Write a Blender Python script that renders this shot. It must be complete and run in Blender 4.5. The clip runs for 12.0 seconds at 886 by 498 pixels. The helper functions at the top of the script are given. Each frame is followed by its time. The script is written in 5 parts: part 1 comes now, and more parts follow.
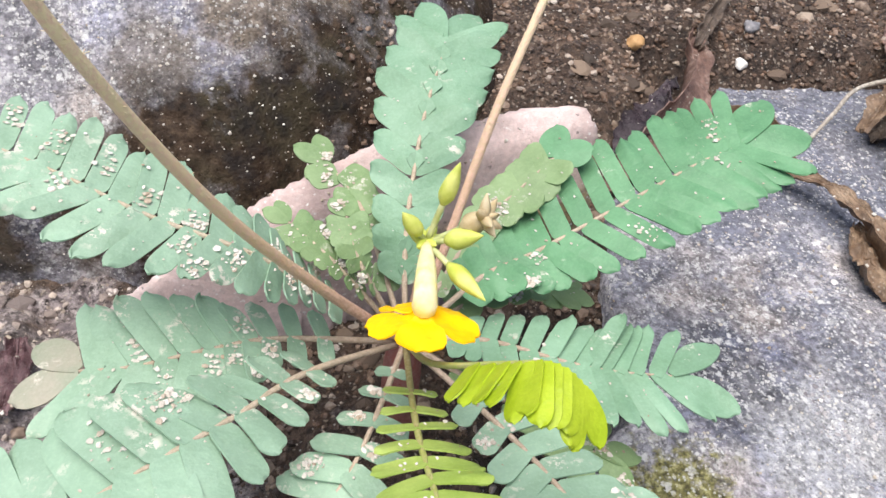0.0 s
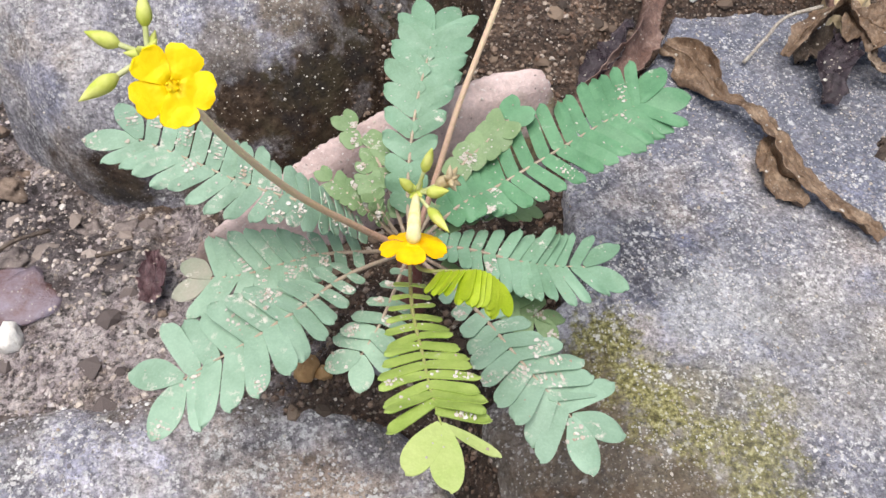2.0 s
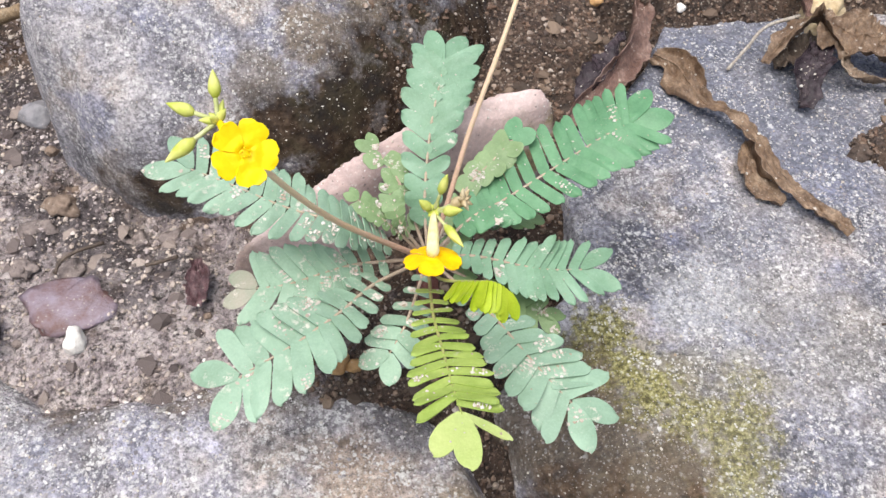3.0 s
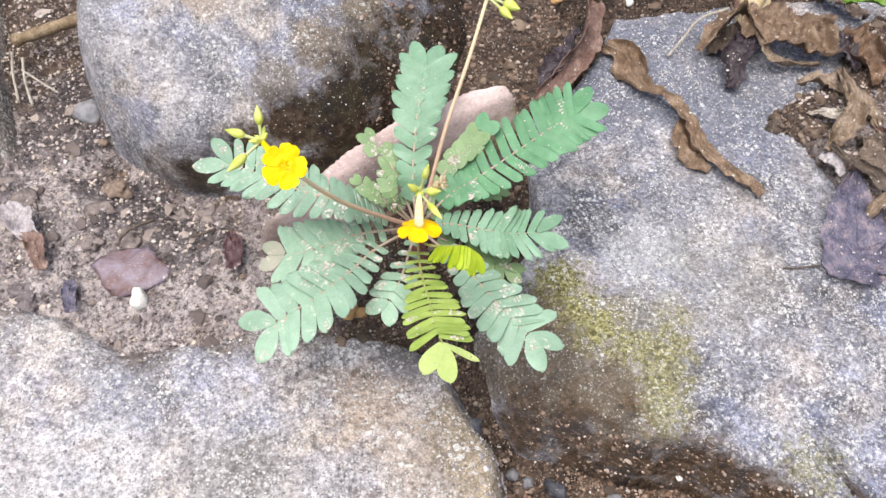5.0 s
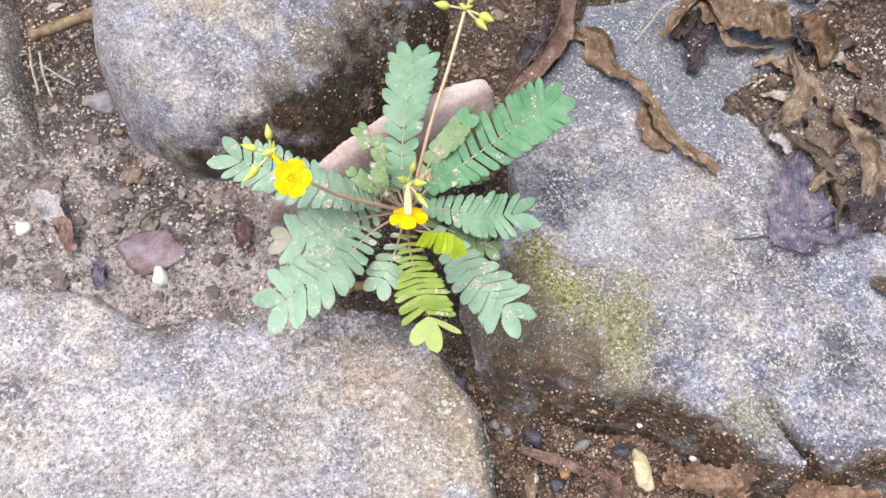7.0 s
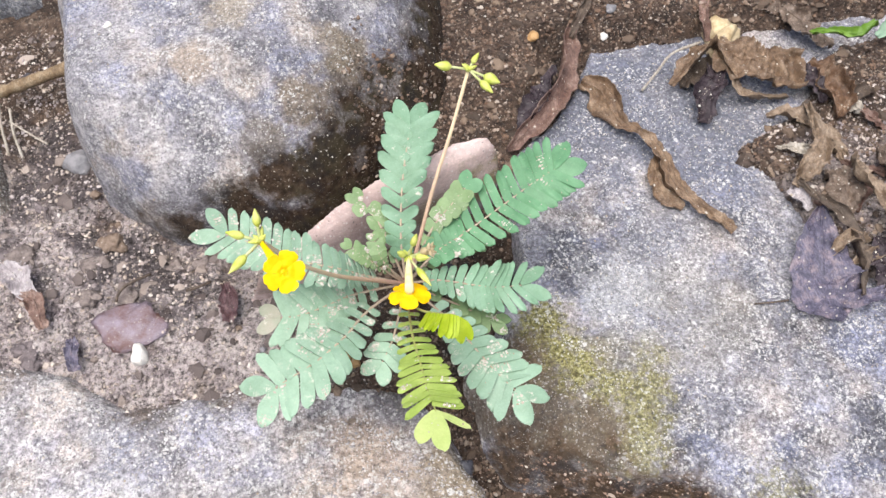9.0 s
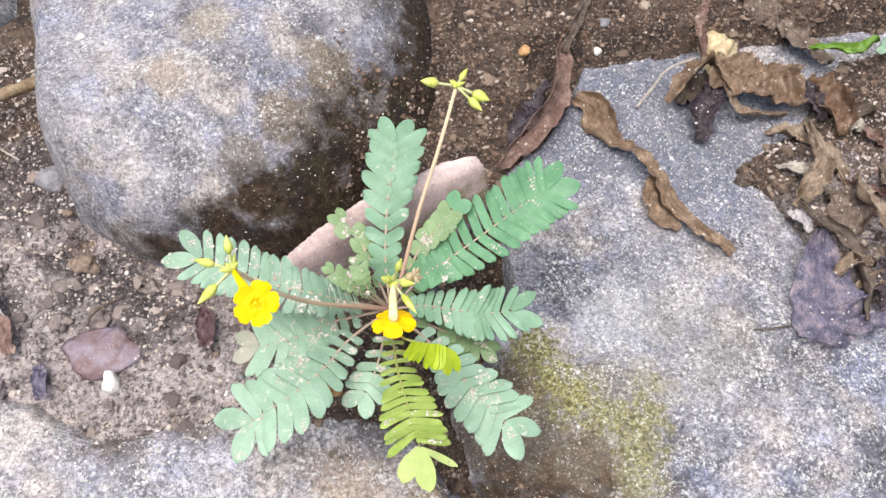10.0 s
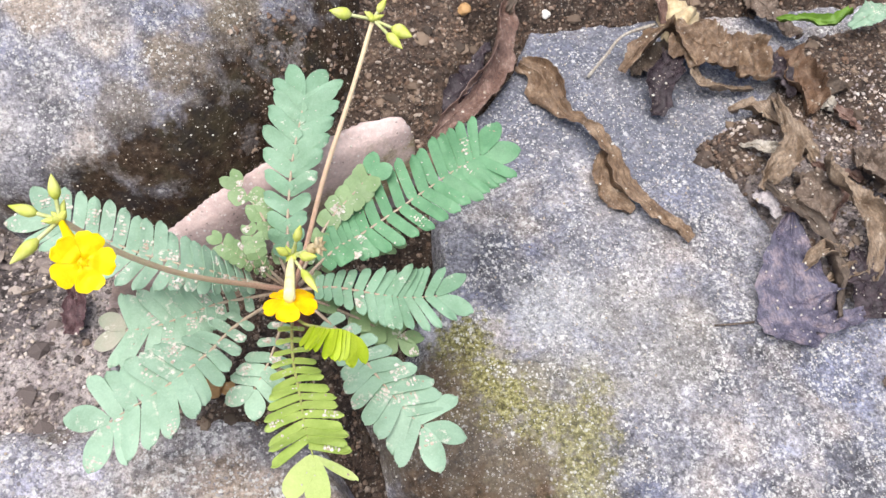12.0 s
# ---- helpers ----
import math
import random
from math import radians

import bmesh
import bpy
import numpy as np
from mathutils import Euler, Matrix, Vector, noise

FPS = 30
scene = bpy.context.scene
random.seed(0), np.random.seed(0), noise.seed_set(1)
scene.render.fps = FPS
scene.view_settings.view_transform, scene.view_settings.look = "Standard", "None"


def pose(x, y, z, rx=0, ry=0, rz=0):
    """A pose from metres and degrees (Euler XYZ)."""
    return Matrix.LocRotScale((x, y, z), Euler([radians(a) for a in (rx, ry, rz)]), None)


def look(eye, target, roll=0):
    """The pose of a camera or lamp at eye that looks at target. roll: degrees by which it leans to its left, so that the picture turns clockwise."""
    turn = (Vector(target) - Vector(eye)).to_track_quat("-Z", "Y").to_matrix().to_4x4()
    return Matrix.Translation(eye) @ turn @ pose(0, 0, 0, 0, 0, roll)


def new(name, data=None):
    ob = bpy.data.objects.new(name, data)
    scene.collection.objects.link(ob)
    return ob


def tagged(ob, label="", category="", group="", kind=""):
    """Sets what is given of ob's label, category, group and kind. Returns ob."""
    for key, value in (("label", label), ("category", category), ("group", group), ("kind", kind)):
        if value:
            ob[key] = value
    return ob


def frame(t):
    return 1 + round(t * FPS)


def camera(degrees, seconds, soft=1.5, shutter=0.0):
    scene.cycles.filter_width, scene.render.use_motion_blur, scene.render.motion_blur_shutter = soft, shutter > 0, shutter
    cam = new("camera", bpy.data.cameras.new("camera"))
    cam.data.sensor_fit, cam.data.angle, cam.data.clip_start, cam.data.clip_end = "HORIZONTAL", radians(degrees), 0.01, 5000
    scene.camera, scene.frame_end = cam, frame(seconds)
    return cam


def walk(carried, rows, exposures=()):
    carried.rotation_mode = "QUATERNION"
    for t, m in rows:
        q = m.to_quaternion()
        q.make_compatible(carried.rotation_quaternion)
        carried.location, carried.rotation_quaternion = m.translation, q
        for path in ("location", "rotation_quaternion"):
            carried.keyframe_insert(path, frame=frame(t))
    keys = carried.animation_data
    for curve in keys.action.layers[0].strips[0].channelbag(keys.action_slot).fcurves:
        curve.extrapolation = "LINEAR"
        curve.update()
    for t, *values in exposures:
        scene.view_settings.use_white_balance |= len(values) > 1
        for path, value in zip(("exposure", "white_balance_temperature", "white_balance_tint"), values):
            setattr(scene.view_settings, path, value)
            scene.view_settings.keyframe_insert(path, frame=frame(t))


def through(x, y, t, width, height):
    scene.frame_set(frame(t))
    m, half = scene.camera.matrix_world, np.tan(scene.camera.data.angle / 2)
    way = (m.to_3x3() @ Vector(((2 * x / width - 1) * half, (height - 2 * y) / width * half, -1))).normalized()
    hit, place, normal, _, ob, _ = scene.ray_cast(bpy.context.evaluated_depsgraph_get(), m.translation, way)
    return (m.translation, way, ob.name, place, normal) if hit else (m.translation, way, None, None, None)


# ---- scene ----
cam = camera(55.36, 12.0, soft=1.5)
PATH = [
    (0, (0.00552, 0.02674, 0.08742), (0.03556, 0.16812, -0.05082), 8.09),
    (0.5, (0.0042, 0.02034, 0.10224), (0.03173, 0.15055, -0.04705), 7.63),
    (1, (0.00925, 0.00899, 0.11538), (0.03385, 0.13352, -0.03918), 6.46),
    (1.5, (0.00781, 0.00438, 0.12057), (0.02849, 0.12495, -0.03765), 4.95),
    (2, (0.00767, 0.00243, 0.12726), (0.02584, 0.12093, -0.03283), 3.57),
    (2.5, (0.00521, 0.00242, 0.1373), (0.02259, 0.12022, -0.02339), 2.60),
    (3, (0.00467, -0.00334, 0.14503), (0.02152, 0.11045, -0.01858), 2.13),
    (3.2, (0.00341, -0.00475, 0.14662), (0.02244, 0.10787, -0.01756), 2.99),
    (4.8, (0.00477, -0.02158, 0.17687), (0.02249, 0.08442, 0.0082), 2.12),
    (5, (0.00476, -0.02342, 0.18121), (0.0205, 0.08059, 0.01112), 0.73),
    (5.5, (0.00535, -0.02565, 0.1885), (0.0211, 0.07636, 0.01719), 0.79),
    (6, (0.00145, -0.02858, 0.20508), (0.01569, 0.06859, 0.03085), 0.24),
    (6.5, (0.00452, -0.02691, 0.20759), (0.01821, 0.06725, 0.03168), -0.06),
    (7, (0.0056, -0.02826, 0.20756), (0.02119, 0.0638, 0.0307), 0.68),
    (7.2, (0.00446, -0.02847, 0.20802), (0.02206, 0.06431, 0.03172), 1.72),
    (8.8, (0.00548, -0.01119, 0.20181), (0.02418, 0.08406, 0.02695), 1.27),
    (9, (0.00507, -0.0092, 0.19948), (0.02435, 0.08662, 0.02499), 1.42),
    (9.5, (0.00481, -0.00655, 0.19775), (0.02457, 0.09096, 0.02425), 1.83),
    (10, (0.00753, -0.00252, 0.19305), (0.02906, 0.09517, 0.01987), 2.51),
    (10.5, (0.01241, -0.00036, 0.18508), (0.03809, 0.09564, 0.01152), 4.56),
    (11, (0.01472, 0.00147, 0.17528), (0.04323, 0.09754, 0.0022), 6.38),
    (11.5, (0.01459, 0.00388, 0.1695), (0.04361, 0.10241, -0.00211), 7.26),
    (12, (0.01673, 0.00453, 0.1644), (0.0499, 0.10204, -0.00704), 9.28),
]
EXPOSURES = [(0.0, 0.6), (1.0, 0.44), (1.5, 0.36), (2.0, 0.34), (2.5, 0.35), (3.0, 0.48), (5.0, 0.57), (6.0, 0.57), (6.5, 0.5), (7.0, 0.5), (9.0, 0.55), (12.0, 0.58)]
walk(cam, [(t, look(eye, target, roll)) for t, eye, target, roll in PATH], EXPOSURES)

# ---- daylight: bright overcast sky with a broad, soft sun ----
SUN_HEIGHT, SUN_FROM = 77.0, (-0.80, -0.60)
world = bpy.data.worlds.new("sky")
scene.world = world
world.use_nodes = True
sky = world.node_tree.nodes.new("ShaderNodeTexSky")
sky.sky_type, sky.sun_disc = "NISHITA", False
sky.sun_elevation = radians(SUN_HEIGHT)
sky.sun_rotation = math.atan2(SUN_FROM[0], SUN_FROM[1])
sky.air_density, sky.dust_density, sky.ozone_density = 1.0, 4.0, 1.0
background = world.node_tree.nodes["Background"]
background.inputs["Strength"].default_value = 0.09
world.node_tree.links.new(sky.outputs[0], background.inputs["Color"])
sun_data = bpy.data.lights.new("sun", "SUN")
sun_data.energy, sun_data.angle, sun_data.color = 3.5, radians(60), (1.0, 0.975, 0.955)
sun = new("sun", sun_data)
far = math.cos(radians(SUN_HEIGHT))
sun.matrix_world = look((SUN_FROM[0] * far, SUN_FROM[1] * far, math.sin(radians(SUN_HEIGHT))), (0, 0, 0))


# ---- materials: procedural, sized in millimetres ----
class Nodes:
    """A small helper that writes a material's nodes."""

    def __init__(self, name):
        self.material = bpy.data.materials.new(name)
        self.material.use_nodes = True
        self.tree = self.material.node_tree
        self.shader = self.tree.nodes["Principled BSDF"]
        coord = self.tree.nodes.new("ShaderNodeTexCoord")
        scale = self.tree.nodes.new("ShaderNodeVectorMath")
        scale.operation = "SCALE"
        scale.inputs["Scale"].default_value = 1000.0
        self.tree.links.new(coord.outputs["Object"], scale.inputs[0])
        self.mm = scale.outputs[0]

    def link(self, value, socket):
        if isinstance(value, bpy.types.NodeSocket):
            self.tree.links.new(value, socket)
        elif isinstance(value, tuple) and len(value) == 3 and socket.type == "RGBA":
            socket.default_value = (*value, 1.0)
        else:
            socket.default_value = value

    def noise(self, size, detail=4.0, rough=0.55, shift=0.0, stretch=None):
        """Fractal noise whose main features are about size millimetres across."""
        node = self.tree.nodes.new("ShaderNodeTexNoise")
        node.inputs["Scale"].default_value = 1.0 / size
        node.inputs["Detail"].default_value = detail
        node.inputs["Roughness"].default_value = rough
        source = self.mm
        if shift or stretch:
            mapping = self.tree.nodes.new("ShaderNodeMapping")
            mapping.inputs["Location"].default_value = (shift, shift * 0.7, shift * 1.3)
            mapping.inputs["Scale"].default_value = stretch or (1, 1, 1)
            self.link(source, mapping.inputs["Vector"])
            source = mapping.outputs[0]
        self.link(source, node.inputs["Vector"])
        return node.outputs["Fac"]

    def grains(self, size, share, reach=0.42, shift=0.0):
        """A mask of round grains: about that share of the cells, each size millimetres across."""
        mapping = self.tree.nodes.new("ShaderNodeMapping")
        mapping.inputs["Location"].default_value = (shift, shift, shift)
        self.link(self.mm, mapping.inputs["Vector"])
        warp = self.tree.nodes.new("ShaderNodeTexNoise")
        warp.inputs["Scale"].default_value = 2.2 / size
        self.link(self.mm, warp.inputs["Vector"])
        bend = self.tree.nodes.new("ShaderNodeVectorMath")
        bend.operation = "MULTIPLY_ADD"
        bend.inputs[1].default_value = (size * 0.9,) * 3
        self.link(warp.outputs["Color"], bend.inputs[0])
        self.link(mapping.outputs[0], bend.inputs[2])
        cell = self.tree.nodes.new("ShaderNodeTexVoronoi")
        cell.inputs["Scale"].default_value = 1.0 / size
        self.link(bend.outputs[0], cell.inputs["Vector"])
        split = self.tree.nodes.new("ShaderNodeSeparateColor")
        self.link(cell.outputs["Color"], split.inputs[0])
        chosen = self.math("GREATER_THAN", split.outputs[0], 1.0 - share)
        near = self.ramp(cell.outputs["Distance"], [(reach * 0.6, 1.0), (reach, 0.0)])
        return self.math("MULTIPLY", chosen, near)

    def math(self, operation, a, b=0.0, clamp=False):
        node = self.tree.nodes.new("ShaderNodeMath")
        node.operation, node.use_clamp = operation, clamp
        self.link(a, node.inputs[0])
        self.link(b, node.inputs[1])
        return node.outputs[0]

    def ramp(self, value, stops):
        """A ramp of greys or colours."""
        node = self.tree.nodes.new("ShaderNodeValToRGB")
        while len(node.color_ramp.elements) < len(stops):
            node.color_ramp.elements.new(0.5)
        for element, (at, colour) in zip(node.color_ramp.elements, stops):
            element.position = at
            element.color = (*colour, 1.0) if isinstance(colour, tuple) else (colour, colour, colour, 1.0)
        self.link(value, node.inputs[0])
        return node.outputs[0]

    def mix(self, amount, a, b, blend="MIX"):
        node = self.tree.nodes.new("ShaderNodeMix")
        node.data_type, node.blend_type = "RGBA", blend
        self.link(amount, node.inputs[0])
        self.link(a, node.inputs[6])
        self.link(b, node.inputs[7])
        return node.outputs[2]

    def spots(self, places, ragged, size):
        """The strongest of several ragged stains: (centre, radius, strength)."""
        rag = self.math("MULTIPLY", self.math("SUBTRACT", self.noise(size, 6.0, 0.65), 0.5), ragged * 4.0)
        most = None
        for centre, radius, strength in places:
            node = self.tree.nodes.new("ShaderNodeVectorMath")
            node.operation = "DISTANCE"
            self.link(self.mm, node.inputs[0])
            node.inputs[1].default_value = tuple(1000.0 * c for c in centre)
            near = self.ramp(self.math("ADD", self.math("DIVIDE", node.outputs["Value"], 1000.0 * radius), rag), [(0.45, strength), (1.08, 0.0)])
            most = self.math("MAXIMUM", most, near) if most else near
        return most

    def spot(self, centre, radius, ragged=0.5, size=6.0):
        """A ragged stain round a point (metres), fading out at the radius (metres)."""
        node = self.tree.nodes.new("ShaderNodeVectorMath")
        node.operation = "DISTANCE"
        self.link(self.mm, node.inputs[0])
        node.inputs[1].default_value = tuple(1000.0 * c for c in centre)
        far_off = self.math("DIVIDE", node.outputs["Value"], 1000.0 * radius)
        rag = self.math("MULTIPLY", self.math("SUBTRACT", self.noise(size, 6.0, 0.65), 0.5), ragged * 4.0)
        return self.ramp(self.math("ADD", far_off, rag), [(0.55, 1.0), (1.05, 0.0)])

    def random(self):
        return self.tree.nodes.new("ShaderNodeObjectInfo").outputs["Random"]

    def island(self):
        return self.tree.nodes.new("ShaderNodeNewGeometry").outputs["Random Per Island"]

    def bump(self, height, depth, after=None):
        """Fine relief, depth in millimetres."""
        node = self.tree.nodes.new("ShaderNodeBump")
        node.inputs["Distance"].default_value = depth / 1000.0
        self.link(height, node.inputs["Height"])
        if after:
            self.link(after, node.inputs["Normal"])
        return node.outputs[0]

    def done(self, colour, rough=0.7, normal=None, specular=0.4, through=0.0, metal=0.0):
        self.link(colour, self.shader.inputs["Base Color"])
        self.link(rough, self.shader.inputs["Roughness"])
        self.link(specular, self.shader.inputs["Specular IOR Level"])
        self.link(metal, self.shader.inputs["Metallic"])
        if normal:
            self.link(normal, self.shader.inputs["Normal"])
        if through:
            thin = self.tree.nodes.new("ShaderNodeBsdfTranslucent")
            self.link(colour, thin.inputs["Color"])
            both = self.tree.nodes.new("ShaderNodeMixShader")
            both.inputs[0].default_value = through
            self.link(self.shader.outputs[0], both.inputs[1])
            self.link(thin.outputs[0], both.inputs[2])
            self.link(both.outputs[0], self.tree.nodes["Material Output"].inputs["Surface"])
        return self.material


def stone_material(name, dark, mid, light, stains=(), moss=(), earth=(), white=0.26, black=0.26, blotch=1.0, damp=1.0, patch=26.0, tinted=1.0, grain=1.0, deep=1.0, mould=(0.125, 0.105, 0.062)):
    """Coarse-grained stone: soft blue-grey and buff patches, clustered pale grains, dark pits, stains, moss, and clinging earth."""
    n = Nodes(name)
    colour = n.ramp(n.noise(patch, 4.0, 0.6), [(0.37, tuple(c * 0.8 for c in dark)), (0.5, mid), (0.63, tuple(c * 1.08 for c in light))])
    colour = n.mix(n.ramp(n.noise(patch * 0.6, 4.0, 0.55, 91.0), [(0.5, 0.0), (0.64, 0.75 * tinted)]), colour, (light[0] * 1.02, light[1] * 0.93, light[2] * 0.8))
    colour = n.mix(n.ramp(n.noise(patch * 0.75, 4.0, 0.55, 51.0), [(0.5, 0.0), (0.64, 0.7 * tinted)]), colour, (mid[0] * 0.8, mid[1] * 0.88, mid[2] * 1.12))
    colour = n.mix(0.85 * blotch, colour, n.mix(1.0, colour, n.ramp(n.noise(4.5, 6.0, 0.68, 33.0), [(0.34, 0.5), (0.5, 0.98), (0.66, 1.5)]), "MULTIPLY"))
    colour = n.mix(blotch, colour, n.mix(1.0, colour, n.ramp(n.noise(0.9 * grain, 4.0, 0.72, 9.0), [(0.34, 0.42), (0.5, 0.95), (0.62, 1.5)]), "MULTIPLY"))
    cluster = n.math("ADD", n.ramp(n.noise(7.0, 5.0, 0.7, 63.0), [(0.44, 0.12), (0.56, 1.0)]), n.ramp(n.noise(2.4, 3.0, 0.6, 67.0), [(0.54, 0.0), (0.66, 0.5)]), True)
    crumb = n.math("MULTIPLY", cluster, n.ramp(n.noise(1.0 * grain, 4.0, 0.75, 21.0), [(0.52, 0.0), (0.6, 0.8 * blotch)]))
    colour = n.mix(crumb, colour, (0.74, 0.73, 0.71))
    rubbed = n.ramp(n.noise(0.9 * grain, 4.0, 0.72, 9.0), [(0.34, 0.55), (0.5, 1.0), (0.62, 1.35)])
    for centre, radius, tint, strength in stains:
        colour = n.mix(n.math("MULTIPLY", n.spot(centre, radius, 0.5, 9.0), strength), colour, n.mix(1.0, tint, rubbed, "MULTIPLY"))
    if moss:
        mask = n.spots(moss, 0.9, 2.4)
        green = n.ramp(n.noise(0.9, 4.0, 0.7, 3.0), [(0.36, (0.06, 0.052, 0.018)), (0.5, (0.215, 0.198, 0.068)), (0.62, (0.44, 0.41, 0.19)), (0.72, (0.66, 0.62, 0.46))])
        colour = n.mix(mask, colour, green)
    pale = n.math("MAXIMUM", n.grains(0.75 * grain, white), n.grains(0.45 * grain, white * 1.2, 0.4, 5.0))
    pits = n.math("MAXIMUM", n.grains(0.6, black, 0.4, 11.0), n.grains(1.3, black * 0.3, 0.4, 17.0))
    colour = n.mix(n.math("MULTIPLY", pits, 0.6), colour, (0.06, 0.06, 0.065))
    big = n.math("MAXIMUM", n.grains(1.5 * grain, white * 0.7, 0.38, 31.0), n.grains(2.4, white * 0.2, 0.28, 47.0))
    shown = n.math("MULTIPLY", n.math("MAXIMUM", pale, big), n.math("ADD", 0.16, n.math("MULTIPLY", cluster, 0.6)))
    colour = n.mix(shown, colour, (0.8, 0.79, 0.77))
    if earth:
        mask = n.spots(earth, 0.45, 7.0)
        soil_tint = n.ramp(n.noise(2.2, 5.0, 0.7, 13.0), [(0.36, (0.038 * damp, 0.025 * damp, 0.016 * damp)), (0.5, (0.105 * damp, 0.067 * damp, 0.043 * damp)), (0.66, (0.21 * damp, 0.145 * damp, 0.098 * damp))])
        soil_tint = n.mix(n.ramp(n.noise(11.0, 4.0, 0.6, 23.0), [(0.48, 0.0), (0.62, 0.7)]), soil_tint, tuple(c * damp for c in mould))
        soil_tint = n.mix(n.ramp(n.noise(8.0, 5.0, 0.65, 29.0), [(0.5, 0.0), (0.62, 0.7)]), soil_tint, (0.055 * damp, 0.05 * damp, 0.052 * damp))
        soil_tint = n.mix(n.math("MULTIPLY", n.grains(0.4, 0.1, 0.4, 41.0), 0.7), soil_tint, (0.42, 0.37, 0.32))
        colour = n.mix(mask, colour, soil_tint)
    relief = n.bump(n.noise(0.6, 4.0, 0.7, 2.0), 0.55 * deep, n.bump(n.noise(3.0, 6.0, 0.65, 7.0), 1.6 * deep))
    rough = n.math("SUBTRACT", 0.7, n.math("MULTIPLY", shown, 0.35))
    gloss = n.math("SUBTRACT", 0.45, n.math("MULTIPLY", mask, 0.3)) if earth else 0.45
    return n.done(colour, rough, relief, gloss)


def soil_material(name, dark, mid, light, dry=(), wet=()):
    n = Nodes(name)
    colour = n.ramp(n.noise(9.0, 6.0, 0.7), [(0.32, dark), (0.52, mid), (0.7, light)])
    for centre, radius, strength in dry:
        pale = n.ramp(n.noise(5.0, 6.0, 0.7, 43.0), [(0.36, (0.16, 0.13, 0.133)), (0.47, (0.43, 0.365, 0.362)), (0.6, (0.64, 0.565, 0.54))])
        colour = n.mix(n.math("MULTIPLY", n.spot(centre, radius, 0.6, 9.0), strength), colour, pale)
    if wet:
        colour = n.mix(n.spots(wet, 0.7, 6.0), colour, (0.07, 0.058, 0.062))
    colour = n.mix(n.ramp(n.noise(1.3, 5.0, 0.75, 5.0), [(0.38, 0.9), (0.54, 0.0)]), colour, tuple(c * 0.4 for c in dark))
    colour = n.mix(n.math("MULTIPLY", n.grains(0.9, 0.25), 0.7), colour, (0.4, 0.33, 0.26))
    colour = n.mix(n.math("MULTIPLY", n.grains(0.5, 0.08, 0.4, 7.0), 0.7), colour, (0.62, 0.58, 0.52))
    relief = n.bump(n.noise(0.6, 4.0, 0.7, 2.0), 0.6, n.bump(n.noise(2.5, 6.0, 0.7, 7.0), 1.6))
    return n.done(colour, n.ramp(n.noise(5.0, 3.0), [(0.35, 0.3), (0.65, 0.75)]), relief, 0.4)


def grain_material(name, stops, rough=0.6, patches=()):
    """Loose grains, each of a colour of its own; patches: (size, shift, tint, strength) of ground that colours them together."""
    n = Nodes(name)
    colour = n.mix(n.math("MULTIPLY", n.noise(0.5, 3.0), 0.35), n.ramp(n.island(), stops), (0.1, 0.07, 0.05))
    for size, shift, tint, strength in patches:
        colour = n.mix(n.ramp(n.noise(size, 5.0, 0.65, shift), [(0.48, 0.0), (0.6, strength)]), colour, tint)
    return n.done(colour, rough, n.bump(n.noise(0.25, 3.0), 0.15), 0.45)


def pebble_material(name, colour, other, size=2.0, rough=0.6):
    n = Nodes(name)
    tint = n.ramp(n.noise(size, 5.0, 0.65), [(0.35, other), (0.62, colour)])
    tint = n.mix(n.math("MULTIPLY", n.grains(0.5, 0.1, 0.4), 0.5), tint, (0.5, 0.46, 0.4))
    return n.done(tint, rough, n.bump(n.noise(0.6, 4.0, 0.7), 0.3), 0.45)


def leaf_material(name, deep, fresh, dust=0.3, through=0.25, rough=0.42):
    """Living leaflets: fine veins, uneven green, dried mud splashes."""
    n = Nodes(name)
    colour = n.ramp(n.noise(5.0, 4.0, 0.6), [(0.3, deep), (0.7, fresh)])
    shade = n.ramp(n.random(), [(0.0, 0.78), (1.0, 1.0)])
    colour = n.mix(0.6, colour, n.mix(1.0, colour, shade, "MULTIPLY"))
    colour = n.mix(n.ramp(n.noise(0.35, 3.0, 0.6, 3.0), [(0.45, 0.0), (0.75, 0.16)]), colour, tuple(min(1.0, c * 1.35 + 0.03) for c in fresh))
    mud = n.math("MULTIPLY", n.ramp(n.noise(4.5, 3.0, 0.6, 31.0), [(0.66 - dust * 0.2, 0.0), (0.76 - dust * 0.2, 1.0)]),
                 n.ramp(n.noise(1.0, 4.0, 0.75, 17.0), [(0.52, 0.0), (0.57, 1.0)]))
    colour = n.mix(n.math("MULTIPLY", mud, 0.9), colour, (0.72, 0.68, 0.6))
    relief = n.bump(n.noise(0.3, 3.0, 0.6, 2.0), 0.05, n.bump(n.noise(2.0, 3.0, 0.5, 5.0), 0.25))
    return n.done(colour, n.math("ADD", rough, n.math("MULTIPLY", mud, 0.4)), relief, 0.4, through)


def stalk_material(name, low_colour, high_colour, low, high, rough=0.55):
    """A stalk that changes colour along its height (metres)."""
    n = Nodes(name)
    split = n.tree.nodes.new("ShaderNodeSeparateXYZ")
    n.link(n.mm, split.inputs[0])
    up = n.math("DIVIDE", n.math("SUBTRACT", split.outputs[2], low * 1000.0), (high - low) * 1000.0, True)
    colour = n.mix(up, low_colour, high_colour)
    colour = n.mix(n.ramp(n.noise(0.5, 4.0, 0.7), [(0.42, 0.0), (0.62, 0.6)]), colour, tuple(min(1, c * 1.2 + 0.12) for c in low_colour))
    return n.done(colour, rough, n.bump(n.noise(0.22, 3.0, 0.7), 0.2), 0.35)


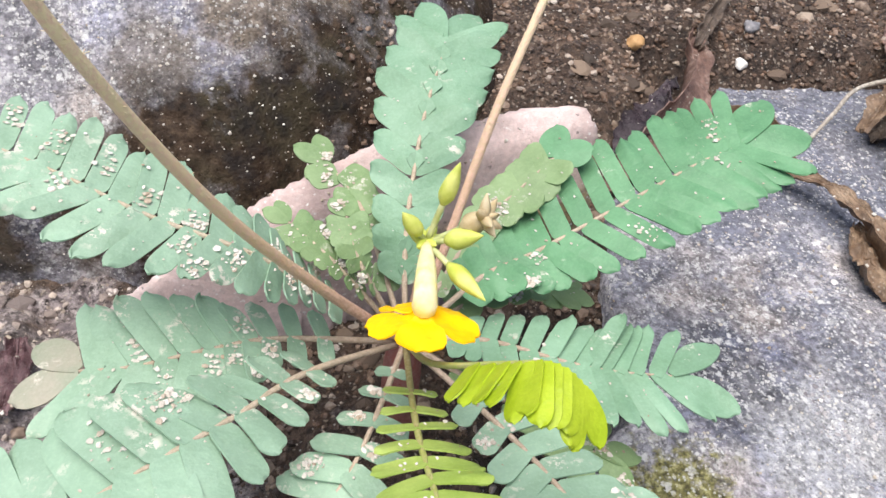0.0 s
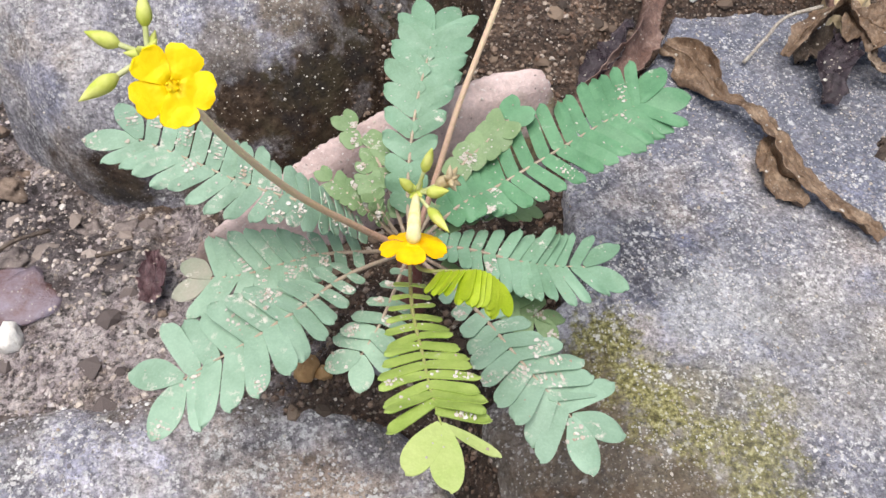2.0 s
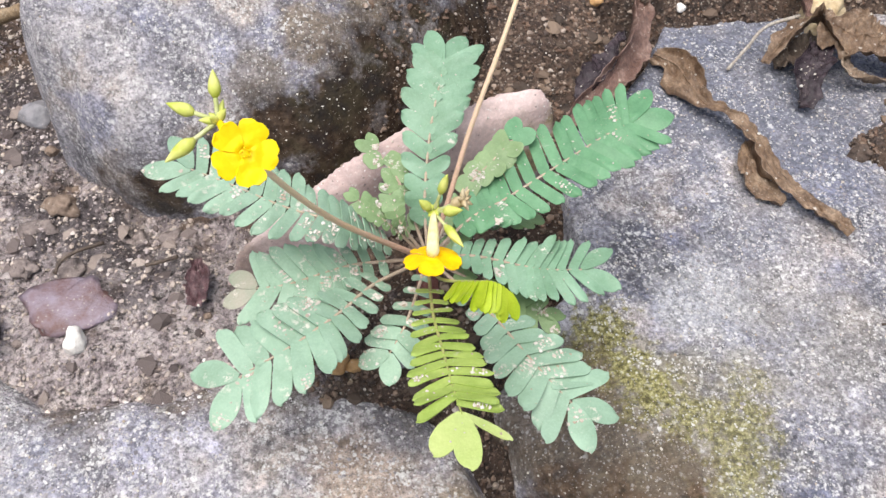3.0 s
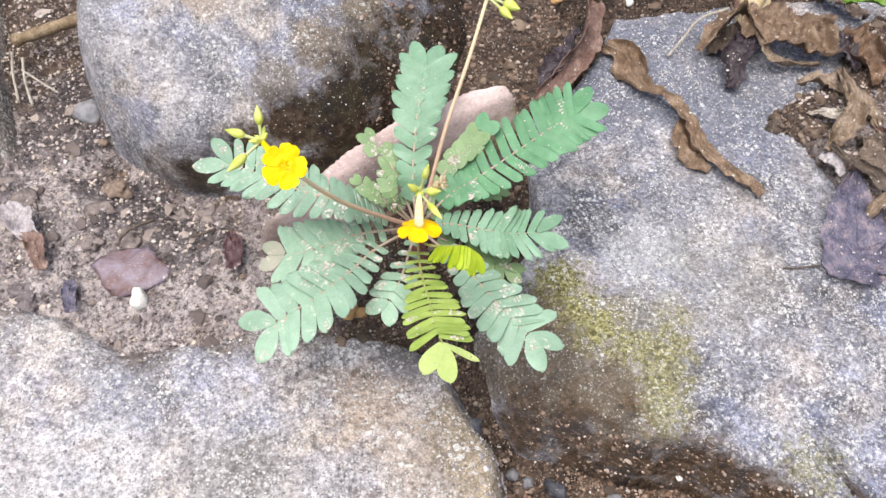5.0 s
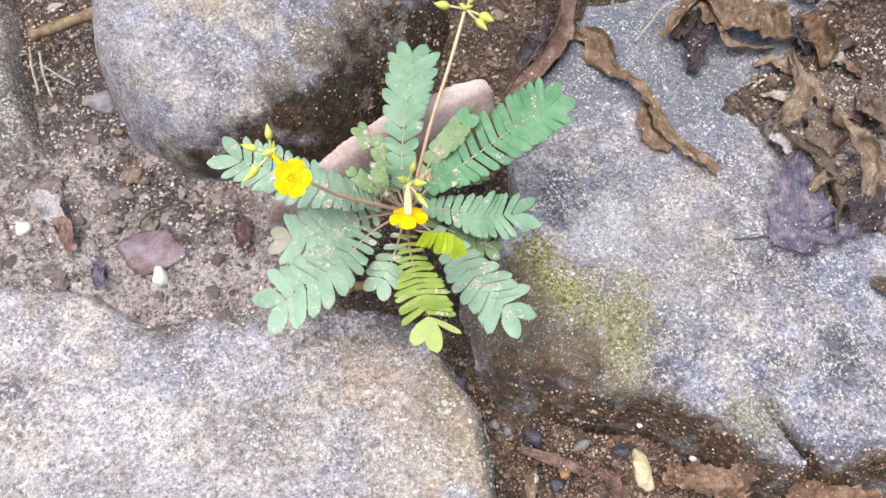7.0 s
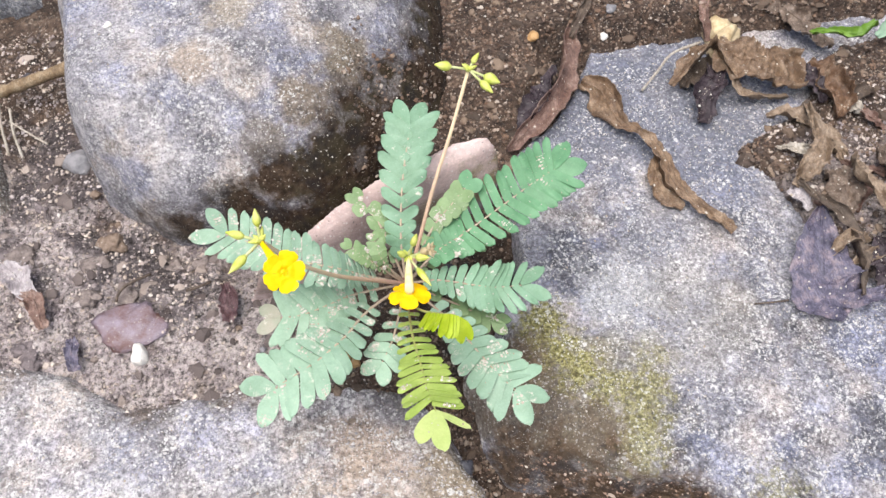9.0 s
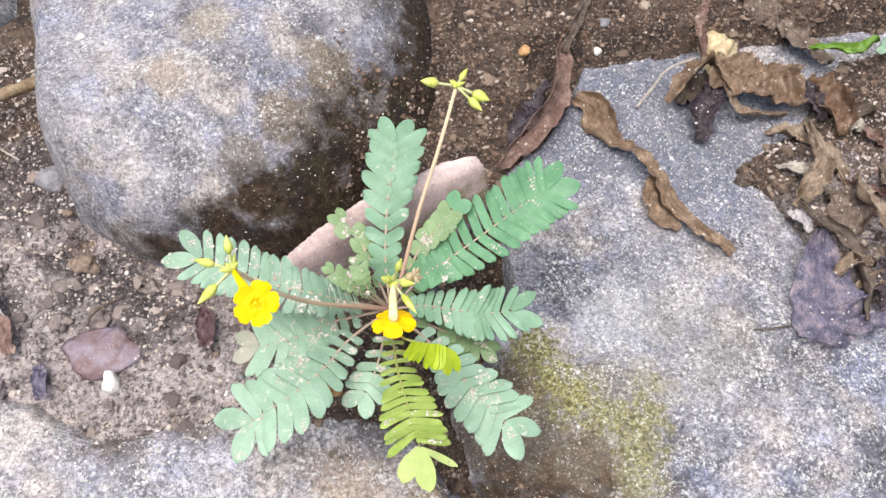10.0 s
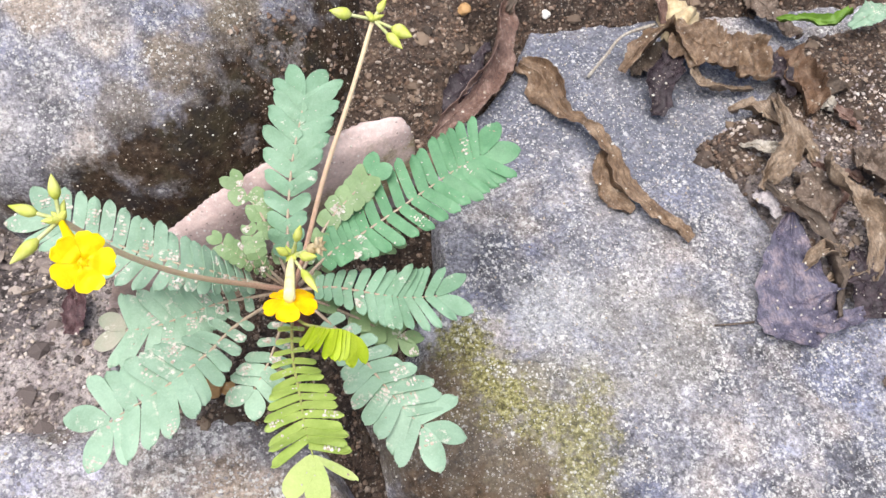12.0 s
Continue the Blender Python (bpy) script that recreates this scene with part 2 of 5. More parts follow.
def petal_material(name, inner, outer, through=0.25):
    n = Nodes(name)
    colour = n.ramp(n.noise(1.6, 4.0, 0.5), [(0.35, inner), (0.65, outer)])
    return n.done(colour, 0.5, n.bump(n.noise(0.35, 3.0, 0.6), 0.06), 0.3, through)


def dry_material(name, dark, mid, light, rough=0.6, dust=0.25):
    """Dead leaves: brown, veined, crumbs of soil on them."""
    n = Nodes(name)
    colour = n.ramp(n.noise(3.5, 6.0, 0.65), [(0.3, dark), (0.5, mid), (0.7, light)])
    colour = n.mix(n.ramp(n.noise(0.5, 4.0, 0.7, 4.0, (1.0, 0.25, 1.0)), [(0.42, 0.5), (0.6, 0.0)]), colour, tuple(c * 0.5 for c in dark))
    colour = n.mix(n.math("MULTIPLY", n.grains(0.55, dust, 0.4, 3.0), 0.45), colour, (0.42, 0.36, 0.29))
    return n.done(colour, rough, n.bump(n.noise(0.7, 4.0, 0.7), 0.35), 0.4, 0.08)


GREY_EAST = stone_material("grey stone with moss", grain=1.15, mould=(0.115, 0.08, 0.053), dark=(0.13, 0.129, 0.156), mid=(0.232, 0.229, 0.266), light=(0.366, 0.349, 0.378),
                           stains=[((0.098, 0.143, 0.0), 0.036, (0.148, 0.157, 0.2), 0.75), ((0.112, 0.120, 0.0), 0.026, (0.16, 0.167, 0.205), 0.65), ((0.074, 0.128, 0.0), 0.020, (0.15, 0.158, 0.2), 0.75), ((0.088, 0.098, 0.0), 0.016, (0.19, 0.195, 0.23), 0.5),
                                   ((0.089, 0.070, 0.0), 0.020, (0.34, 0.315, 0.28), 0.5), ((0.056, 0.052, 0.0), 0.024, (0.31, 0.272, 0.18), 0.6), ((0.070, 0.080, 0.0), 0.014, (0.46, 0.46, 0.47), 0.6), ((0.043, 0.050, -0.004), 0.0155, (0.15, 0.12, 0.088), 0.95), ((0.033, 0.058, -0.006), 0.013, (0.2, 0.17, 0.135), 0.8), ((0.042, 0.066, -0.003), 0.011, (0.17, 0.14, 0.085), 0.85), ((0.052, 0.0425, -0.001), 0.012, (0.17, 0.145, 0.1), 0.8)],
                           moss=[((0.0485, 0.0748, -0.001), 0.0080, 1.0), ((0.0515, 0.0665, -0.001), 0.007, 1.0), ((0.0545, 0.0605, 0.0), 0.0075, 1.0), ((0.0600, 0.0550, 0.0), 0.006, 0.9), ((0.0655, 0.0535, 0.0), 0.006, 0.8), ((0.0735, 0.0600, 0.0), 0.005, 0.5),
                                 ((0.0695, 0.0520, 0.0), 0.008, 0.8), ((0.0665, 0.0445, 0.0), 0.008, 0.8), ((0.0640, 0.0380, 0.0), 0.008, 0.75), ((0.0940, 0.0205, -0.001), 0.009, 0.65)],
                           earth=[((0.036, 0.0475, -0.008), 0.0095, 0.85), ((0.046, 0.0420, -0.005), 0.0095, 0.9), ((0.057, 0.0390, -0.004), 0.009, 0.9), ((0.043, 0.050, -0.003), 0.014, 0.4), ((0.0425, 0.066, -0.003), 0.009, 0.65), ((0.053, 0.043, -0.001), 0.011, 0.6), ((0.032, 0.058, -0.006), 0.012, 0.45), ((0.034, 0.041, -0.014), 0.010, 0.95), ((0.046, 0.036, -0.009), 0.012, 0.95), ((0.057, 0.0325, -0.010), 0.0135, 1.0), ((0.068, 0.0290, -0.010), 0.0135, 1.0), ((0.077, 0.0245, -0.010), 0.0135, 1.0),
                                  ((0.085, 0.0160, -0.010), 0.0135, 1.0), ((0.093, 0.0085, -0.010), 0.0135, 1.0), ((0.103, 0.003, -0.010), 0.0135, 1.0), ((0.114, 0.002, -0.010), 0.0135, 1.0), ((0.125, 0.001, -0.010), 0.0135, 1.0),
                                  ((0.060, 0.0265, -0.022), 0.012, 1.0), ((0.072, 0.0215, -0.022), 0.012, 1.0), ((0.083, 0.0105, -0.022), 0.012, 1.0), ((0.094, 0.0015, -0.022), 0.012, 1.0), ((0.108, -0.001, -0.022), 0.013, 1.0), ((0.048, 0.031, -0.022), 0.012, 1.0),
                                  ((0.1055, 0.008, -0.009), 0.009, 1.0), ((0.1035, 0.0145, -0.009), 0.009, 0.9), ((0.046, 0.090, -0.016), 0.012, 0.9)])
GREY_WEST = stone_material("grey-buff stone", (0.192, 0.178, 0.191), (0.358, 0.33, 0.345), (0.53, 0.495, 0.5),
                           white=0.36, grain=1.45, stains=[((0.0, 0.050, 0.001), 0.014, (0.32, 0.22, 0.14), 0.55), ((0.016, 0.034, -0.001), 0.020, (0.37, 0.3, 0.25), 0.6), ((0.000, 0.015, 0.001), 0.016, (0.42, 0.35, 0.31), 0.45), ((-0.03, 0.030, 0.003), 0.02, (0.38, 0.35, 0.32), 0.4), ((0.008, 0.0605, 0.0), 0.009, (0.17, 0.175, 0.21), 0.75), ((-0.055, 0.060, 0.003), 0.012, (0.25, 0.255, 0.3), 0.5), ((-0.062, 0.030, 0.004), 0.022, (0.56, 0.55, 0.56), 0.3), ((0.021, 0.036, -0.004), 0.014, (0.3, 0.235, 0.155), 0.75), ((0.025, 0.020, -0.006), 0.016, (0.38, 0.3, 0.21), 0.8)],
                           earth=[((-0.032, 0.072, 0.002), 0.012, 0.75), ((-0.050, 0.070, 0.002), 0.011, 0.7), ((-0.012, 0.072, 0.001), 0.011, 0.75), ((0.008, 0.062, 0.000), 0.008, 0.4), ((-0.082, 0.086, 0.002), 0.010, 0.5), ((0.018, 0.048, -0.006), 0.009, 0.4), ((0.027, 0.030, -0.012), 0.009, 0.6)])
GREY_NORTH = stone_material("grey stone with clinging earth", (0.172, 0.164, 0.186), (0.3, 0.286, 0.312), (0.44, 0.41, 0.415),
                            stains=[((-0.029, 0.143, 0.037), 0.006, (0.42, 0.33, 0.25), 0.65), ((-0.019, 0.158, 0.039), 0.008, (0.42, 0.35, 0.26), 0.6), ((-0.003, 0.132, 0.030), 0.010, (0.22, 0.165, 0.1), 0.75), ((0.009, 0.143, 0.033), 0.011, (0.24, 0.185, 0.115), 0.7), ((-0.016, 0.127, 0.025), 0.008, (0.2, 0.16, 0.11), 0.6)],
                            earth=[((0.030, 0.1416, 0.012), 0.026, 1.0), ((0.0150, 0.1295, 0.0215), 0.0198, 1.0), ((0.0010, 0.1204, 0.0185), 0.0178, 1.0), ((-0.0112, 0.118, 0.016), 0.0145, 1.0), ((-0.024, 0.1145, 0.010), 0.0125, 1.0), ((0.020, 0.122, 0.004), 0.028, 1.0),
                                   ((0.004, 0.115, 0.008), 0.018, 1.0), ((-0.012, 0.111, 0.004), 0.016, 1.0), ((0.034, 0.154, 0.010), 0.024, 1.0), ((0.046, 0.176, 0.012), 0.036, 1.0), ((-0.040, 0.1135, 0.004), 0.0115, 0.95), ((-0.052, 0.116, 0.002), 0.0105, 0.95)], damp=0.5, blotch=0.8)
GREY_BLUE = stone_material("dark blue-grey stone", (0.1, 0.105, 0.125), (0.17, 0.178, 0.205), (0.27, 0.275, 0.3))
GREY_FAR = stone_material("dull earthy stone", (0.1, 0.083, 0.07), (0.17, 0.143, 0.122), (0.28, 0.24, 0.21))
PINK = stone_material("pinkish slab stone", (0.48, 0.355, 0.33), (0.6, 0.46, 0.43), (0.68, 0.55, 0.525),
                      stains=[((0.0460, 0.1120, 0.014), 0.007, (0.3, 0.23, 0.1), 0.8), ((0.0400, 0.1085, 0.017), 0.0075, (0.27, 0.22, 0.1), 0.85), ((0.0458, 0.1135, 0.019), 0.0055, (0.28, 0.22, 0.1), 0.8), ((0.037, 0.1090, 0.010), 0.009, (0.28, 0.21, 0.1), 0.9), ((0.026, 0.1060, 0.008), 0.009, (0.26, 0.2, 0.12), 0.8)],
                      earth=[((-0.020, 0.094, 0.004), 0.010, 0.6)], white=0.04, black=0.03, blotch=0.2, tinted=0.1, deep=0.25)
SOIL = soil_material("damp brown soil", (0.03, 0.019, 0.014), (0.105, 0.068, 0.048), (0.22, 0.155, 0.113),
                     dry=[((0.144, 0.090, 0.004), 0.030, 0.55), ((-0.075, 0.095, 0.0), 0.050, 0.9), ((-0.030, 0.085, 0.0), 0.030, 0.9), ((-0.085, 0.135, 0.0), 0.03, 0.5), ((-0.068, 0.080, 0.0), 0.024, 0.9)],
                     wet=[((-0.058, 0.112, 0.0), 0.014, 0.85), ((-0.050, 0.104, 0.0), 0.010, 0.8), ((-0.046, 0.093, 0.0), 0.008, 0.7), ((-0.078, 0.152, 0.0), 0.018, 0.85), ((-0.070, 0.137, 0.0), 0.011, 0.8), ((-0.084, 0.140, 0.0), 0.012, 0.8), ((-0.066, 0.121, 0.0), 0.011, 0.8), ((-0.092, 0.124, 0.0), 0.008, 0.7), ((-0.078, 0.109, 0.0), 0.007, 0.6), ((-0.040, 0.100, 0.0), 0.012, 0.7), ((-0.085, 0.155, 0.0), 0.012, 0.7)])
GRAINS = grain_material("loose soil crumbs", [(0.0, (0.026, 0.017, 0.013)), (0.35, (0.08, 0.05, 0.035)), (0.65, (0.185, 0.125, 0.088)), (0.9, (0.33, 0.25, 0.19)), (1.0, (0.6, 0.53, 0.46))], 0.42, [(8.0, 19.0, (0.06, 0.04, 0.032), 0.6), (6.0, 53.0, (0.2, 0.115, 0.07), 0.5)])
SAND = grain_material("pale sand grains", [(0.0, (0.55, 0.5, 0.42)), (0.5, (0.72, 0.69, 0.63)), (1.0, (0.4, 0.31, 0.22))])
LEAF = leaf_material("blue-green leaflets", (0.19, 0.345, 0.21), (0.29, 0.475, 0.325))
LEAF_DUSTY = leaf_material("dusty blue-green leaflets", (0.262, 0.405, 0.28), (0.38, 0.55, 0.405), 0.55)
LEAF_FADED = leaf_material("pinkish faded leaflets", (0.32, 0.38, 0.27), (0.49, 0.44, 0.36), 0.5)
LEAF_BRIGHT = leaf_material("mid-green leaflets", (0.115, 0.28, 0.138), (0.185, 0.4, 0.212), 0.15)
LEAF_PALE = leaf_material("pale young leaflets", (0.22, 0.34, 0.15), (0.33, 0.46, 0.23), 0.3, 0.3)
LEAF_YELLOW = leaf_material("yellow-green leaflets", (0.33, 0.46, 0.09), (0.5, 0.62, 0.17), 0.05, 0.35)
LEAF_LIME = leaf_material("chartreuse leaflets", (0.37, 0.5, 0.015), (0.54, 0.66, 0.04), 0.05, 0.35)
LEAF_TIP = leaf_material("pale lime tip leaflets", (0.5, 0.62, 0.2), (0.62, 0.7, 0.28), 0.05, 0.4)
RACHIS = stalk_material("brownish leaf stalks", (0.4, 0.3, 0.22), (0.43, 0.37, 0.26), 0.02, 0.04)
RACHIS_GREEN = stalk_material("green leaf stalks", (0.25, 0.2, 0.07), (0.34, 0.4, 0.09), 0.025, 0.038)
STALK = stalk_material("hairy flower stalks", (0.5, 0.29, 0.21), (0.78, 0.67, 0.42), 0.027, 0.06)
CROWN = stalk_material("reddish root crown", (0.16, 0.05, 0.04), (0.3, 0.1, 0.08), 0.0, 0.026)
BUD = petal_material("yellow-green buds", (0.55, 0.62, 0.1), (0.76, 0.78, 0.25))
BUD_STALK = petal_material("pale green flower stems", (0.5, 0.55, 0.2), (0.68, 0.7, 0.4))
YELLOW = petal_material("yellow petals", (1.0, 0.71, 0.0), (1.0, 0.82, 0.006))
ORANGE = petal_material("orange-yellow petals", (1.0, 0.56, 0.0), (1.0, 0.68, 0.0))
TUBE = petal_material("cream flower tube", (0.85, 0.76, 0.3), (0.9, 0.86, 0.6))
WITHERED = petal_material("withered straw flower", (0.5, 0.38, 0.2), (0.72, 0.62, 0.42))
BROWN = dry_material("dry brown leaf", (0.095, 0.056, 0.033), (0.235, 0.153, 0.096), (0.41, 0.295, 0.2), 0.38, 0.18)
STRAWY = dry_material("pale brown dead leaf", (0.14, 0.094, 0.062), (0.29, 0.21, 0.145), (0.45, 0.355, 0.27), 0.42, 0.2)
# Near-black wet leaf; also paints shade beside the reddish and rolled leaves.
PURPLISH = dry_material("dark wet leaf and leaf shade", (0.024, 0.017, 0.021), (0.05, 0.036, 0.043), (0.1, 0.072, 0.08), 0.22, 0.08)
WINE = dry_material("wine-red dead leaf", (0.06, 0.03, 0.034), (0.14, 0.075, 0.08), (0.25, 0.16, 0.165), 0.3, 0.05)
SHINY = dry_material("glossy reddish-brown dead leaf", (0.085, 0.046, 0.028), (0.21, 0.125, 0.077), (0.37, 0.25, 0.165), 0.28, 0.1)
DULL = dry_material("dull greyish-brown dead leaf", (0.09, 0.064, 0.048), (0.19, 0.138, 0.105), (0.32, 0.25, 0.2), 0.5, 0.2)
# Dark leaves and stalks; also the sheet that colours in the hood's hollow shade.
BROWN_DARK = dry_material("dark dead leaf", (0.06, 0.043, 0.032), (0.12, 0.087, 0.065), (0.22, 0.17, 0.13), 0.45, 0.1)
REDDISH = dry_material("reddish dead leaf", (0.1, 0.054, 0.042), (0.22, 0.13, 0.102), (0.38, 0.27, 0.225), 0.4, 0.16)
PURPLE = dry_material("wet purplish dead leaf", (0.065, 0.06, 0.09), (0.155, 0.142, 0.2), (0.34, 0.265, 0.285), 0.09, 0.05)
RUST = dry_material("rusty rotten bark", (0.13, 0.072, 0.048), (0.32, 0.2, 0.135), (0.5, 0.36, 0.26), 0.6, 0.12)
TWIG = dry_material("weathered twig", (0.14, 0.09, 0.05), (0.3, 0.21, 0.12), (0.42, 0.33, 0.22))
LILAC = dry_material("bleached lilac leaf", (0.3, 0.26, 0.27), (0.5, 0.45, 0.46), (0.64, 0.6, 0.6), 0.3, 0.05)
STRAW = dry_material("bleached straw", (0.3, 0.25, 0.2), (0.5, 0.45, 0.38), (0.6, 0.56, 0.5))
FRESH = leaf_material("fresh green leaf", (0.12, 0.25, 0.03), (0.21, 0.36, 0.05), 0.05, 0.3)
WHITE_PEBBLE = pebble_material("white quartz", (0.82, 0.79, 0.74), (0.66, 0.62, 0.56))
ORANGE_PEBBLE = pebble_material("orange pebble", (0.5, 0.3, 0.13), (0.36, 0.2, 0.08))
CRUST = pebble_material("dry soil crust", (0.25, 0.205, 0.185), (0.11, 0.088, 0.082), 1.4, 0.85)
DARK_CRUST = pebble_material("damp soil crust", (0.2, 0.165, 0.165), (0.09, 0.072, 0.075), 2.0, 0.7)
TAN_PEBBLE = pebble_material("tan clod", (0.66, 0.54, 0.34), (0.42, 0.31, 0.17))
CREAM_PEBBLE = pebble_material("cream pebble", (0.66, 0.58, 0.4), (0.5, 0.41, 0.24), 1.5)
GREY_PEBBLE = pebble_material("grey pebble", (0.26, 0.25, 0.26), (0.15, 0.15, 0.16))
PURPLE_PEBBLE = pebble_material("purplish stone", (0.27, 0.225, 0.27), (0.15, 0.085, 0.075), 7.0, 0.22)
CLOD = pebble_material("brown clod", (0.25, 0.185, 0.14), (0.13, 0.09, 0.065), 1.2, 0.8)
DARK_CLOD = pebble_material("dark damp clod", (0.12, 0.085, 0.065), (0.05, 0.036, 0.028), 1.2, 0.75)
DARK_PEBBLE = pebble_material("dark pebble", (0.07, 0.07, 0.085), (0.035, 0.035, 0.045), 2.0, 0.4)

# ---- helpers of shape ----
TABLE = np.random.RandomState(7).rand(256, 256)


def lattice(x, y):
    i, j = np.floor(x).astype(int), np.floor(y).astype(int)
    u, v = x - i, y - j
    u, v = u * u * (3 - 2 * u), v * v * (3 - 2 * v)
    a, b = TABLE[i & 255, j & 255], TABLE[(i + 1) & 255, j & 255]
    c, d = TABLE[i & 255, (j + 1) & 255], TABLE[(i + 1) & 255, (j + 1) & 255]
    return (a * (1 - u) + b * u) * (1 - v) + (c * (1 - u) + d * u) * v


def rough_field(x, y, size, octaves=4, shift=0.0):
    """Fractal unevenness between about -1 and 1, with features of that size in metres."""
    total, weight = 0.0, 0.0
    for k in range(octaves):
        f = 2.0 ** k / size
        total = total + (2 * lattice(x * f + shift + 17 * k, y * f + 3 * shift + 29 * k) - 1) * 0.55 ** k
        weight += 0.55 ** k
    return total / weight


def ease(v):
    v = np.clip(v, 0, 1)
    return v * v * (3 - 2 * v)


def axis_steps(low, near_low, near_high, high, step):
    """Grid lines: even and close where the camera passes, wider and wider outside."""
    inner = np.arange(near_low, near_high + step * 0.5, step)
    def outer(a, b):
        out, w, p = [], step * 1.6, a
        sign = 1 if b > a else -1
        while (b - p) * sign > w:
            p += sign * w
            out.append(p)
            w *= 1.6
        return out + [b]
    left = outer(near_low, low)[::-1] if low < near_low - 1e-9 else []
    right = outer(inner[-1], high) if high > inner[-1] + 1e-9 else []
    return np.array(left + list(inner) + right)


def mesh_object(name, verts, faces, material, parent=None, smooth=True):
    data = bpy.data.meshes.new(name)
    data.from_pydata([tuple(map(float, v)) for v in verts], [], faces)
    data.materials.append(material)
    if smooth:
        data.polygons.foreach_set("use_smooth", [True] * len(data.polygons))
    data.update()
    ob = new(name, data)
    if parent:
        ob.parent = parent
        ob.matrix_parent_inverse = Matrix.Translation(-parent.location)
    return ob


def part(name, bm, material, parent=None, label=""):
    """Links a bmesh as one mesh object under a thing or a part."""
    data = bpy.data.meshes.new(name)
    bm.normal_update()
    bm.to_mesh(data)
    bm.free()
    data.materials.append(material)
    data.polygons.foreach_set("use_smooth", [True] * len(data.polygons))
    ob = new(name, data)
    if parent:
        ob.parent = parent
        ob.matrix_parent_inverse = Matrix.Translation(-parent.location)
    return tagged(ob, label)


def height_mesh(name, xs, ys, z, keep, floor_z, material):
    """A solid whose upper side is a field of heights, with walls and an underside at floor_z."""
    nx, ny = len(xs), len(ys)
    cells = keep[:-1, :-1] & keep[1:, :-1] & keep[:-1, 1:] & keep[1:, 1:]
    used = np.zeros((nx, ny), bool)
    for a in (0, 1):
        for b in (0, 1):
            used[a:nx - 1 + a, b:ny - 1 + b] |= cells
    index = -np.ones((nx, ny), int)
    index[used] = np.arange(used.sum())
    gx, gy = np.meshgrid(xs, ys, indexing="ij")
    top = np.stack([gx[used], gy[used], z[used]], 1)
    low = top.copy()
    low[:, 2] = floor_z
    count = len(top)
    i, j = np.nonzero(cells)
    quads = np.stack([index[i, j], index[i + 1, j], index[i + 1, j + 1], index[i, j + 1]], 1)
    faces = quads.tolist() + (quads[:, ::-1] + count).tolist()
    padded = np.zeros((nx + 1, ny + 1), bool)
    padded[1:nx, 1:ny] = cells
    for di, dj, a, b in ((-1, 0, (0, 1), (0, 0)), (1, 0, (1, 0), (1, 1)), (0, -1, (0, 0), (1, 0)), (0, 1, (1, 1), (0, 1))):
        edge = cells & ~padded[1 + di:nx + di, 1 + dj:ny + dj]
        i, j = np.nonzero(edge)
        p, q = index[i + a[0], j + a[1]], index[i + b[0], j + b[1]]
        faces += np.stack([q, p, p + count, q + count], 1).tolist()
    return mesh_object(name, np.concatenate([top, low]), faces, material)


class Rock:
    """A stone given by its outline, the slope width of each side, and the height of its top."""

    def __init__(self, outline, widths, top, floor_z, shift, uneven=0.0007, ragged=0.0016, straight=0.0):
        self.outline, self.widths, self.top = np.array(outline), np.array(widths), top
        self.floor_z, self.shift, self.uneven, self.ragged = floor_z, shift, uneven, ragged
        self.carve, self.straight = None, straight

    def inside(self, x, y):
        """How far up the rounded side a point stands: 0 at the outline, 1 on the top."""
        a, b = self.outline, np.roll(self.outline, -1, axis=0)
        best, odd, nearest = np.full(x.shape, 1e9), np.zeros(x.shape, bool), np.full(x.shape, 1e9)
        for (ax, ay), (bx, by), w in zip(a, b, self.widths):
            ex, ey = bx - ax, by - ay
            k = np.clip(((x - ax) * ex + (y - ay) * ey) / (ex * ex + ey * ey), 0, 1)
            d = np.hypot(x - ax - k * ex, y - ay - k * ey)
            best = np.minimum(best, d / w)
            nearest = np.minimum(nearest, d)
            if abs(ey) > 1e-12:
                odd ^= ((ay > y) != (by > y)) & (x < ax + (y - ay) * ex / ey)
        wobble = rough_field(x, y, 0.012, 2, self.shift) * self.ragged
        return np.where(odd, best * np.clip((nearest + wobble) / np.maximum(nearest, 1e-6), 0, 3), -1.0)

    def height(self, x, y):
        u = self.inside(x, y)
        round_side = np.sqrt(np.clip(1 - (1 - np.clip(u, 0, 1)) ** 2, 0, 1))
        round_side = round_side * (1 - self.straight) + np.clip(u, 0, 1) * self.straight
        z = self.floor_z + (self.top(x, y) - self.floor_z) * round_side
        z = z + self.uneven * (rough_field(x, y, 0.016, 5, self.shift + 5) + 0.45 * rough_field(x, y, 0.0028, 3, self.shift + 9)) * np.clip(u * 3, 0, 1)
        if self.carve:
            z = z + self.carve(x, y)
        return np.where(u > 0, z, -1.0)

    def build(self, name, material, near, step=0.0009):
        lo, hi = self.outline.min(0), self.outline.max(0)
        xs = axis_steps(lo[0], max(lo[0], near[0]), min(hi[0], near[1]), hi[0], step)
        ys = axis_steps(lo[1], max(lo[1], near[2]), min(hi[1], near[3]), hi[1], step)
        gx, gy = np.meshgrid(xs, ys, indexing="ij")
        z = self.height(gx, gy)
        return height_mesh(name, xs, ys, z, z > -0.9, self.floor_z - 0.004, material)


